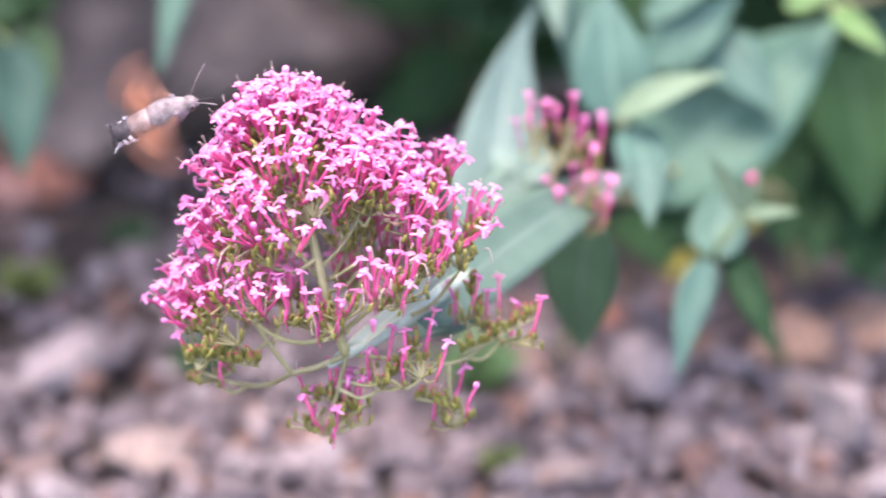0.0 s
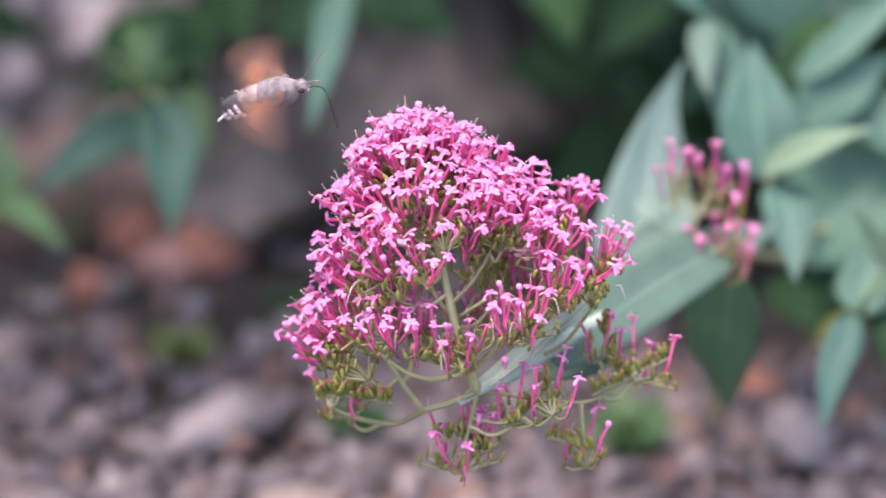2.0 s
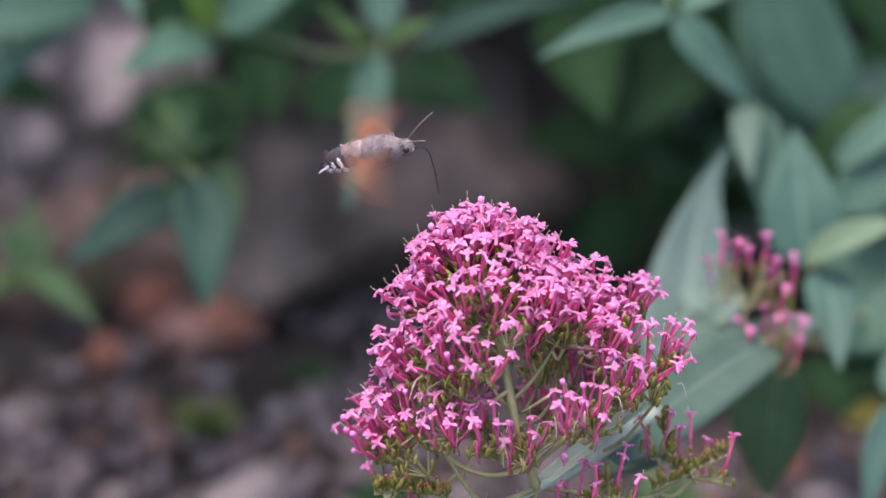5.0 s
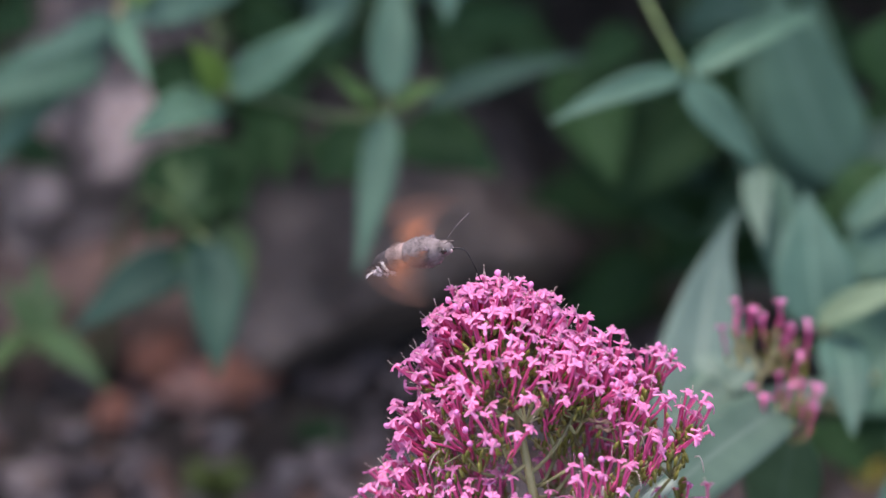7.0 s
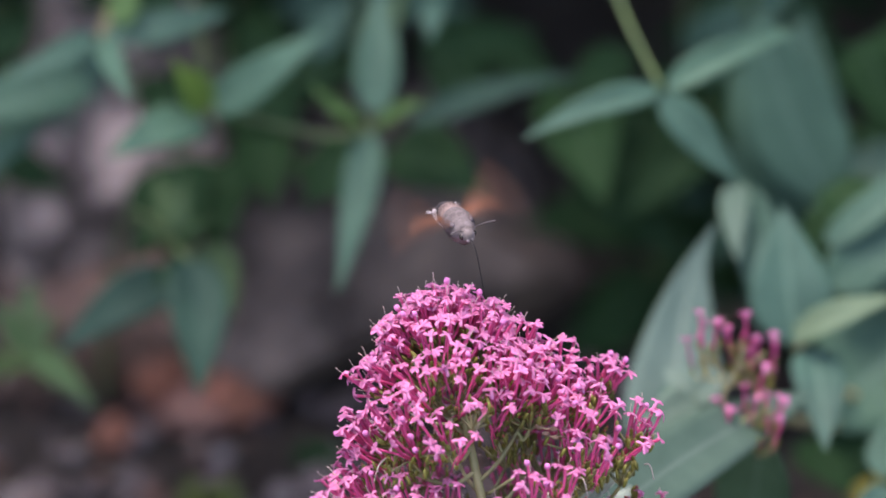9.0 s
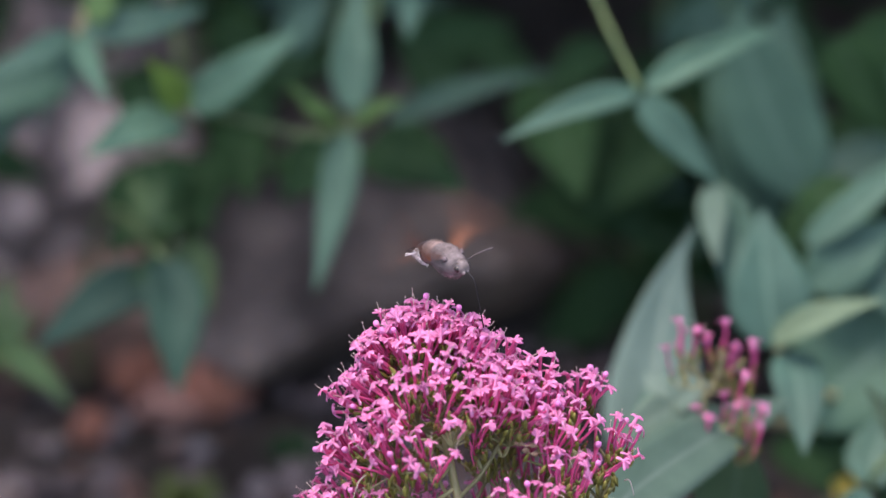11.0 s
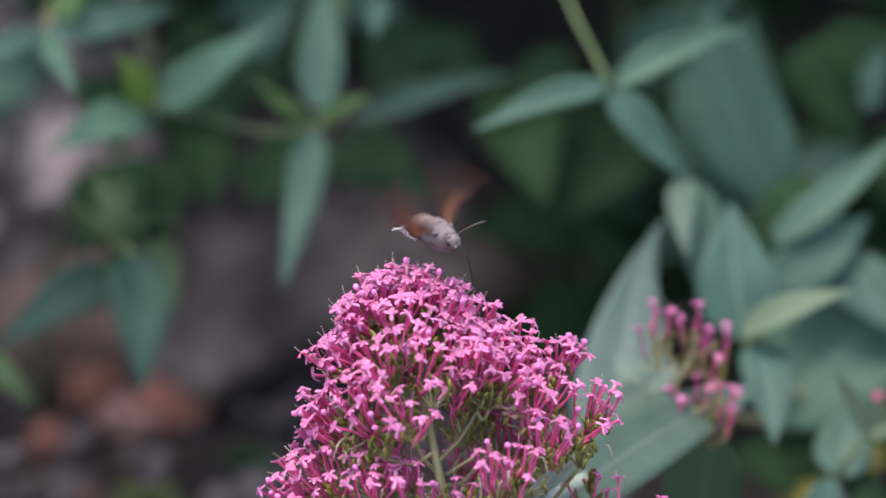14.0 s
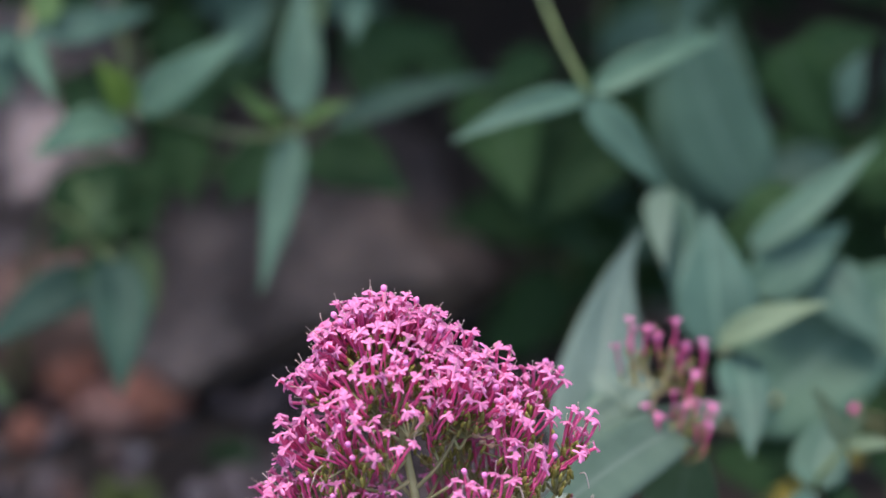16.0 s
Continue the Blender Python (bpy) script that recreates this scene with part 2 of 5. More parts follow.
# ---- leaves and stems ----
def leaf(plant, base, tip, width, mat, sag=0.05, fold=0.18, bow=0.0, hook=0.0, taper=1.15, facing=(0.0, -0.72, 0.69), name="leaf", label=""):
    """A lance-shaped leaf from base to tip, folded along its midrib, arched by sag (a share of its length)."""
    place = origin[plant.name]
    base, tip = Vector(base) - place, Vector(tip) - place
    along = tip - base
    length = along.length
    axis = along / length
    face = Vector(facing) + Vector((random.uniform(-0.25, 0.25), random.uniform(-0.15, 0.15), random.uniform(-0.2, 0.2)))
    face = (face - axis * face.dot(axis)).normalized()
    side = axis.cross(face)
    rows, cols, thick = 13, 3, 0.00035
    bm = bmesh.new()
    uv = bm.loops.layers.uv.new("UVMap")
    phase = random.uniform(0, 6)
    bend = (random.uniform(-0.05, 0.05) + bow) * length
    top, low = [], []
    for i in range(rows + 1):
        s = i / rows
        half = 0.5 * width * (max(s, 0.015) ** 0.5) * ((1 - s) ** taper) * (1.55 + taper) + 0.0004
        mid = base + along * s + face * (sag * length * 4 * s * (1 - s)) + side * (bend * 4 * s * (1 - s) + hook * length * s ** 5)
        a, b = [], []
        for j in range(-cols, cols + 1):
            u = j / cols
            lift = fold * half * abs(u) ** 1.2 + 0.06 * half * math.sin(9 * s + phase + (2 if u > 0 else 0)) * abs(u)
            p = mid + side * half * u + face * lift
            a.append((bm.verts.new(p), (0.5 + u / 2, s)))
            b.append((bm.verts.new(p - face * thick), (0.5 + u / 2, s)))
        top.append(a), low.append(b)

    def quad(q):
        f = bm.faces.new([v for v, _ in q])
        for loop, (_, c) in zip(f.loops, q):
            loop[uv].uv = c

    n = 2 * cols
    for i in range(rows):
        for j in range(n):
            quad((top[i][j], top[i][j + 1], top[i + 1][j + 1], top[i + 1][j]))
            quad((low[i][j], low[i + 1][j], low[i + 1][j + 1], low[i][j + 1]))
        quad((top[i][0], top[i + 1][0], low[i + 1][0], low[i][0]))
        quad((top[i][n], low[i][n], low[i + 1][n], top[i + 1][n]))
    return part(name, bm, mat, plant, label)


def stem(plant, points, r0, r1, mat, name="stem"):
    bm = bmesh.new()
    tube(bm, [q - origin[plant.name] for q in spline(points)], (r0, r1), 8)
    return part(name, bm, mat, plant)


# ---- ground, bank and stones ----
# the bank's unseen upper slope is added to block sky light from behind
def bank_height(y):
    return 0.9 * min(1.0, max(0.0, y - 0.44) / 0.8) ** 1.1


def ground():
    bm = bmesh.new()
    xs = [-30, -6, -1.5] + [-0.6 + 0.05 * i for i in range(25)] + [1.5, 6, 30]
    ys = [-30, -6, -2, -0.6] + [-0.3 + 0.05 * i for i in range(25)] + [1.1, 1.3, 1.6, 4, 12, 40]
    grid = []
    for y in ys:
        row = []
        for x in xs:
            z = 0.006 * noise.noise(Vector((x * 9, y * 9, 0))) - 0.004
            if y > 0.44:
                z += bank_height(y) + 0.03 * noise.noise(Vector((x * 6, y * 6, 3)))
            row.append(bm.verts.new((x, y, z)))
        grid.append(row)
    for a, b in zip(grid, grid[1:]):
        for i in range(len(xs) - 1):
            bm.faces.new((a[i], a[i + 1], b[i + 1], b[i]))
    return tagged(finish("ground", bm, soil), "dark damp soil under loose mixed gravel", "ground", kind="structure")


ground_sheet = ground()


def stone_mesh(seed, squash, detail=2):
    rnd = random.Random(seed)
    bm = bmesh.new()
    made = bmesh.ops.create_icosphere(bm, subdivisions=detail, radius=1.0)["verts"]
    cuts = [(Vector((rnd.uniform(-1, 1), rnd.uniform(-1, 1), rnd.uniform(-1, 1))).normalized(), rnd.uniform(0.42, 0.8)) for _ in range(10)]
    for v in made:
        for n, d in cuts:
            over = v.co.dot(n) - d
            if over > 0:
                v.co -= n * over * 0.96
        v.co *= 1.12 + 0.16 * noise.noise(v.co * 1.6 + Vector((seed, 0, 0))) + 0.07 * noise.noise(v.co * 4 + Vector((0, seed, 0)))
        v.co.z *= squash
    return bm


def boulder(name, place, size, turn, mat, label, seed, category="stone"):
    """A large weathered stone that rests on the soil."""
    bm = stone_mesh(seed, 1.0, 5)
    m = Matrix.Rotation(radians(turn), 4, "Z") @ Matrix.Diagonal((*size, 1))
    for v in bm.verts:
        v.co *= 1 + 0.05 * noise.noise(v.co * 5 + Vector((0, seed, 0))) + 0.025 * noise.noise(v.co * 14) + 0.012 * noise.noise(v.co * 40)
        v.co = m @ v.co
    ob = finish(name, bm, mat)
    ob.location = place
    return tagged(ob, label, category)


boulder("boulder", (-0.026, 0.460, 0.034), (0.112, 0.072, 0.057), 4, boulder_stone, "large grey-brown weathered boulder behind the gravel", 3)
boulder("boulder", (-0.128, 0.448, 0.080), (0.056, 0.045, 0.072), 20, pink_stone, "pinkish grey rough stone half behind leaves", 8)
boulder("boulder", (-0.135, 0.425, 0.032), (0.055, 0.04, 0.042), -15, brown_stone, "rusty brown lump of stone at the boulder's foot", 12)
boulder("boulder", (0.17, 0.47, 0.03), (0.09, 0.06, 0.05), -8, boulder_stone, "dark grey boulder in the shade of leaves", 21)
boulder("brick_fragment", (-0.077, 0.388, 0.008), (0.016, 0.012, 0.010), 35, brick_red, "broken piece of weathered red brick on soil", 5, "brick")
boulder("brick_fragment", (-0.095, 0.376, 0.007), (0.014, 0.011, 0.011), -10, brick_pink, "broken piece of pinkish brick on soil", 9, "brick")
boulder("brick_fragment", (-0.103, 0.398, 0.014), (0.014, 0.012, 0.017), 50, brick_red, "upright broken piece of red brick", 15, "brick")
boulder("brick_fragment", (-0.121, 0.366, 0.005), (0.010, 0.009, 0.008), -30, brick_red, "small broken piece of red brick on soil", 6, "brick")
boulder("brick_fragment", (0.222, 0.262, 0.006), (0.034, 0.014, 0.010), 8, orange_stone, "flat orange-brown tile fragment lying on gravel", 14, "brick")
boulder("pebble", (0.186, 0.243, 0.008), (0.019, 0.012, 0.010), 18, orange_stone, "smooth orange-tan pebble on gravel", 31, "stone")
boulder("pebble", (0.203, 0.186, 0.012), (0.014, 0.013, 0.017), 0, white_stone, "pale rounded pebble standing on gravel", 33, "stone")
boulder("pebble", (-0.068, 0.24, 0.008), (0.0175, 0.013, 0.011), 30, white_stone, "pale angular flint on gravel", 36, "stone")
boulder("pebble", (-0.037, 0.172, 0.009), (0.017, 0.013, 0.012), -12, beige_stone, "rounded beige pebble on gravel", 38, "stone")
boulder("pebble", (0.139, 0.237, 0.006), (0.013, 0.009, 0.009), 5, white_stone, "small white pebble on gravel", 41, "stone")
boulder("brick_fragment", (0.125, 0.276, 0.004), (0.009, 0.008, 0.007), 20, brick_red, "small broken piece of red brick on gravel", 17, "brick")
boulder("pebble", (0.106, 0.160, 0.005), (0.0112, 0.0084, 0.0078), 27, beige_stone, "rounded pale pebble with tan patches on gravel", 51, "stone")
boulder("pebble", (-0.003, 0.167, 0.004), (0.0078, 0.0059, 0.0055), -26, white_stone, "pale angular pebble on gravel", 52, "stone")
boulder("pebble", (0.025, 0.191, 0.003), (0.0075, 0.0056, 0.0052), -19, brown_stone, "rusty brown pebble on gravel", 53, "stone")
boulder("pebble", (0.075, 0.184, 0.003), (0.0067, 0.0050, 0.0047), -12, white_stone, "pale lilac-grey pebble on gravel", 54, "stone")
boulder("pebble", (0.096, 0.242, 0.005), (0.0103, 0.0077, 0.0072), -5, brown_stone, "dull brown pebble on gravel", 55, "stone")
boulder("pebble", (0.188, 0.215, 0.004), (0.0093, 0.0070, 0.0065), 2, beige_stone, "pinkish tan pebble on gravel", 56, "stone")
boulder("pebble", (0.159, 0.254, 0.003), (0.0063, 0.0048, 0.0044), 9, orange_stone, "tan pebble in front of the leaves", 57, "stone")
boulder("pebble", (-0.098, 0.195, 0.003), (0.0067, 0.0050, 0.0047), 16, white_stone, "small pale pebble on gravel", 58, "stone")
boulder("pebble", (0.016, 0.171, 0.004), (0.0084, 0.0063, 0.0059), 23, white_stone, "flat pale pebble on gravel", 59, "stone")
boulder("pebble", (0.128, 0.276, 0.003), (0.0075, 0.0056, 0.0052), -30, brown_stone, "brown pebble at the edge of the shade", 60, "stone")


# ---- the hawk-moth ----
def wing(name, hinge, length, chord, sweep, side, mats, parent, label):
    """A wing with thickness, drawn out to its side from the hinge; swept back by sweep degrees."""
    pivot = new(name)
    pivot.parent = parent
    pivot.empty_display_size = 0.003
    bm = bmesh.new()
    rows, cols = 10, 5
    top, low = [], []
    for i in range(rows + 1):
        s = i / rows
        c = chord * (0.35 + 0.65 * math.sin(math.pi * min(1, 0.25 + s * 0.62))) * (1 - max(0, s - 0.75) ** 2 * 9)
        a, b = [], []
        for j in range(cols + 1):
            u = j / cols
            x = 0.15 * chord - u * c - math.tan(radians(sweep)) * length * s
            y = side * length * s
            z = 0.0006 * math.sin(u * 9) + 0.0008 * math.sin(s * 3)
            a.append(bm.verts.new((x, y, z)))
            b.append(bm.verts.new((x, y, z - 0.00012)))
        top.append(a), low.append(b)
    for i in range(rows):
        dark = 1 if len(mats) > 1 and i >= rows - 1 else 0
        for j in range(cols):
            k = 1 if len(mats) > 1 and (dark or j == cols - 1) else 0
            bm.faces.new((top[i][j], top[i + 1][j], top[i + 1][j + 1], top[i][j + 1])).material_index = k
            bm.faces.new((low[i][j], low[i][j + 1], low[i + 1][j + 1], low[i + 1][j])).material_index = k
        bm.faces.new((top[i][0], low[i][0], low[i + 1][0], top[i + 1][0]))
        bm.faces.new((top[i][cols], top[i + 1][cols], low[i + 1][cols], low[i][cols]))
    for j in range(cols):
        bm.faces.new((top[rows][j], low[rows][j], low[rows][j + 1], top[rows][j + 1]))
    bm.normal_update()
    ob = finish(name, bm, mats, parent, label)
    bpy.data.objects.remove(pivot)
    ob.location = hinge
    return ob


def fur(bm, place, size, count, length, index, seed, lean=(-0.8, 0, 0)):
    """Short tapered hairs over a lump."""
    rnd = random.Random(seed)
    for _ in range(count):
        n = Vector((rnd.gauss(0, 1), rnd.gauss(0, 1), rnd.gauss(0, 1))).normalized()
        p = Vector(place) + Vector((n.x * size[0], n.y * size[1], n.z * size[2]))
        d = (n + Vector(lean) + Vector((rnd.uniform(-0.3, 0.3),) * 3)).normalized() * length * rnd.uniform(0.6, 1.2)
        w = d.orthogonal().normalized() * 0.00012
        a, b, c = bm.verts.new(p + w), bm.verts.new(p - w), bm.verts.new(p + d)
        e = bm.verts.new(p + d.cross(w).normalized() * 0.00012)
        for f in ((a, b, c), (b, e, c), (e, a, c)):
            bm.faces.new(f).material_index = index


def hawk_moth():
    moth = new("hawk_moth")
    moth.empty_display_size = 0.01
    tagged(moth, "hovering grey-brown hawk-moth with orange hindwings and black-and-white tail", "moth")
    bm = bmesh.new()
    profile = ((-0.0012, 0.0036), (0.0004, 0.0041), (0.0024, 0.0045), (0.0044, 0.0045), (0.0064, 0.0041), (0.0082, 0.0035), (0.0098, 0.0028), (0.0110, 0.0022))
    tube(bm, [Vector((x, 0, 0.0002)) for x, _ in profile], [r for _, r in profile], 20)
    fur(bm, (0.0042, 0, 0.0002), (0.0062, 0.0041, 0.0041), 1100, 0.0015, 0, 1, (-1.5, 0, 0))
    blob(bm, (0.0052, 0, -0.0024), (0.0052, 0.0030, 0.0022), index=1, rough=0.05, detail=3, seed=4)
    fur(bm, (0.0050, 0, -0.0024), (0.0050, 0.0029, 0.0022), 420, 0.0014, 1, 2, (-1.3, 0, -0.2))
    part("thorax", bm, [moth_grey, moth_pale], moth, "furry grey thorax with paler underside")
    bm = bmesh.new()
    tube(bm, [Vector((0.0005, 0, 0.0004)), Vector((-0.002, 0, 0.0003)), Vector((-0.0045, 0, -0.0002)), Vector((-0.0066, 0, -0.0008))], (0.0036, 0.0036, 0.0036, 0.0035), 16)
    fur(bm, (-0.003, 0, 0.0), (0.0042, 0.0035, 0.0035), 650, 0.0014, 0, 3, (-1.6, 0, 0))
    part("abdomen", bm, moth_tawny, moth, "tawny brown abdomen")
    bm = bmesh.new()
    tube(bm, [Vector((-0.0062, 0, -0.0008)), Vector((-0.0085, 0, -0.0012)), Vector((-0.0110, 0, -0.0017)), Vector((-0.0128, 0, -0.0020))], (0.0036, 0.0034, 0.0029, 0.0020), 16)
    fur(bm, (-0.009, 0, -0.0014), (0.0034, 0.0031, 0.0030), 240, 0.0010, 0, 8, (-1.6, 0, 0))
    part("tail_segment", bm, moth_black, moth, "black rear of the abdomen")
    for s in (-1, 1):
        for i in range(3):
            # upright white bars on the flanks, black between them
            bm = bmesh.new()
            for k in range((6, 5, 4)[i]):
                a = radians(-58 + 16 * k)
                r = 0.0036 - 0.0004 * i
                c = Vector((-0.0070 - 0.0025 * i - 0.00025 * k, s * r * math.cos(a), -0.0010 - 0.0004 * i + r * math.sin(a)))
                size = (0.00046, 0.00055, 0.00075)
                blob(bm, c, size, Matrix.Rotation(0.35, 3, "Y"), rough=0.2, detail=1, seed=i + k)
                fur(bm, c, size, 14, 0.0007, 0, 10 + i * 7 + k, (-1.3, s * 0.4, 0))
            part("side_tuft", bm, moth_white, moth, "white side tuft")
    for s in (-0.8, 0, 0.8):
        bm = bmesh.new()
        for k in range(26):
            a = s + random.uniform(-0.35, 0.35)
            p = Vector((-0.0118, a * 0.0016, -0.0019 + random.uniform(-0.0009, 0.0009)))
            q = p + Vector((-0.0028 * random.uniform(0.7, 1.15), a * 0.0026, random.uniform(-0.0009, 0.0005)))
            tube(bm, [p, (p + q) / 2, q], (0.00032, 0.00012), 4, 1 if abs(a) > 1.08 else 0)
        part("tail_tuft", bm, [moth_black, moth_white], moth, "black tail fan edged with white")
    bm = bmesh.new()
    blob(bm, (0.0112, 0, 0.0002), (0.0030, 0.0023, 0.0023), rough=0.04, detail=3)
    fur(bm, (0.0112, 0, 0.0002), (0.0029, 0.0022, 0.0022), 300, 0.0009, 0, 5, (-1.2, 0, 0))
    for s in (-1, 1):
        blob(bm, (0.0130, s * 0.0006, -0.0007), (0.0013, 0.0006, 0.0008), index=1, detail=2)
    head = part("head", bm, [moth_grey, moth_pale], moth, "small furry grey head")
    for s in (-1, 1):
        bm = bmesh.new()
        blob(bm, (0.0121, s * 0.0019, 0.0003), (0.0010, 0.0007, 0.0010), detail=3)
        part("eye", bm, eye_dark, head, "large glossy dark eye")
        bm = bmesh.new()
        a = Vector((0.0128, s * 0.0012, 0.0022))
        line = spline([a, a + Vector((0.0036, s * 0.0028, 0.0024)), a + Vector((0.0078, s * 0.0060, 0.0042))], 6)
        n = len(line)
        tube(bm, line, [0.00011 + 0.00026 * (i / (n - 1)) ** 1.5 if i < n - 1 else 0.00008 for i in range(n)], 6)
        part("antenna", bm, moth_grey, head, "clubbed grey antenna")
    bm = bmesh.new()
    tube(bm, spline([(0.0138, 0, -0.0006), (0.0157, 0, -0.0006), (0.0174, 0, -0.0014), (0.0181, 0, -0.0032), (0.0181, 0, -0.0090), (0.0174, 0, -0.0180)], 6), (0.00024, 0.00017), 6)
    part("proboscis", bm, moth_black, head, "long thin bent black proboscis")
    wings = []
    for s in (-1, 1):
        bm = bmesh.new()
        blob(bm, (0, 0, 0), (0.0016, 0.0010, 0.0009), rough=0.08, detail=2, seed=s)
        fur(bm, (0, 0, 0), (0.0015, 0.0009, 0.0008), 90, 0.0010, 0, 30 + s, (-1.2, 0, 0))
        base = part("wing_base", bm, moth_grey, moth, "furry grey wing base")
        base.location = (0.0070, s * 0.0028, 0.0024)
        wings.append((base, s, 1.0, 1.0))
        wings.append((wing("forewing", (0, 0, 0), 0.0190, 0.0078, 16, s, [wing_brown], base, "brown-grey forewing"), s, 0.0, 1.0))
        wings.append((wing("hindwing", (-0.0050, s * 0.0004, -0.0004), 0.0118, 0.0070, 12, s, [wing_orange, wing_brown], base, "orange hindwing with brown margin"), s, 0.0, 0.7))
    return moth, wings


moth, moth_wings = hawk_moth()


# ---- valerian flowers ----
def floret_mesh(kind, seed):
    """One small flower along +Z, its head at the origin: tube, spur, five uneven lobes, style; or a closed bud."""
    rnd = random.Random(seed)
    bm = bmesh.new()
    bow, lean = rnd.uniform(-0.0009, 0.0009), rnd.uniform(-0.0006, 0.0006)
    tube(bm, [Vector((0, 0, -0.0100)), Vector((lean, bow, -0.0068)), Vector((lean * 0.8, bow * 0.8, -0.0034)), Vector((0, 0, -0.0008)), Vector((0, 0, 0.0001))],
         (0.00034, 0.00038, 0.00042, 0.00047, 0.00062), 6, 0)
    tube(bm, [Vector((0, 0, -0.0066)), Vector((0, -0.0010, -0.0098)), Vector((bow, -0.0015, -0.0132))], (0.0003, 0.00014), 5, 0)
    if kind == "bud":
        blob(bm, (0, 0, 0.0006), (0.00092, 0.00088, 0.00105), index=1, rough=0.06, detail=2)
    else:
        # one lobe stands alone, four spread like a fan on the other side
        tilt = Matrix.Rotation(rnd.uniform(0.15, 0.55), 3, "X")
        droop = rnd.uniform(-0.0011, 0.0006)
        for k in range(5):
            a = radians((-90, 28, 70, 110, 152)[k] + rnd.uniform(-9, 9))
            long = (0.0024, 0.0024, 0.0023, 0.0023, 0.0024)[k] * rnd.uniform(0.85, 1.12)
            d, w = Vector((math.cos(a), math.sin(a), 0)), Vector((-math.sin(a), math.cos(a), 0))
            drop = droop + rnd.uniform(-0.0005, 0.0005)
            rows = []
            for s, half in ((0.08, 0.00036), (0.4, 0.00048), (0.72, 0.00062), (0.9, 0.00054), (1.0, 0.00024)):
                z = 0.0003 + drop * s * s
                c = d * long * s + Vector((0, 0, z))
                rows.append([bm.verts.new(tilt @ (c + w * half + Vector((0, 0, 0.00016)))), bm.verts.new(tilt @ c), bm.verts.new(tilt @ (c - w * half + Vector((0, 0, 0.00016)))),
                             bm.verts.new(tilt @ (c - Vector((0, 0, 0.00022))))])
            for p, q in zip(rows, rows[1:]):
                for i in range(4):
                    bm.faces.new((p[i], p[(i + 1) % 4], q[(i + 1) % 4], q[i])).material_index = 1
            bm.faces.new(rows[-1]).material_index = 1
        blob(bm, (0, 0, 0.0001), (0.0007, 0.0007, 0.00045), index=1, detail=1)
        if seed % 3 == 0:
            e = Vector((rnd.uniform(-0.0014, 0.0014), rnd.uniform(-0.0014, 0.0014), rnd.uniform(0.0022, 0.0038)))
            tube(bm, spline([(0, 0, 0), e * 0.55 + Vector((0.0003, 0, 0)), e], 3), (0.00011, 0.00009), 4, 2)
            blob(bm, e, (0.0002, 0.0002, 0.00026), index=2, detail=1)
    bm.normal_update()
    mesh = bpy.data.meshes.new("floret")
    bm.to_mesh(mesh)
    bm.free()
    for m in (tube_pink, petal_pink if kind != "bud" else bud_pink, pale_thread):
        mesh.materials.append(m)
    mesh.polygons.foreach_set("use_smooth", [True] * len(mesh.polygons))
    return mesh


FLORETS = [floret_mesh("open", i) for i in range(14)] + [floret_mesh("bud", 20), floret_mesh("bud", 21)]


def turn_to(d, spin):
    return (d.to_track_quat("Z", "Y").to_matrix() @ Matrix.Rotation(spin, 3, "Z")).to_4x4()


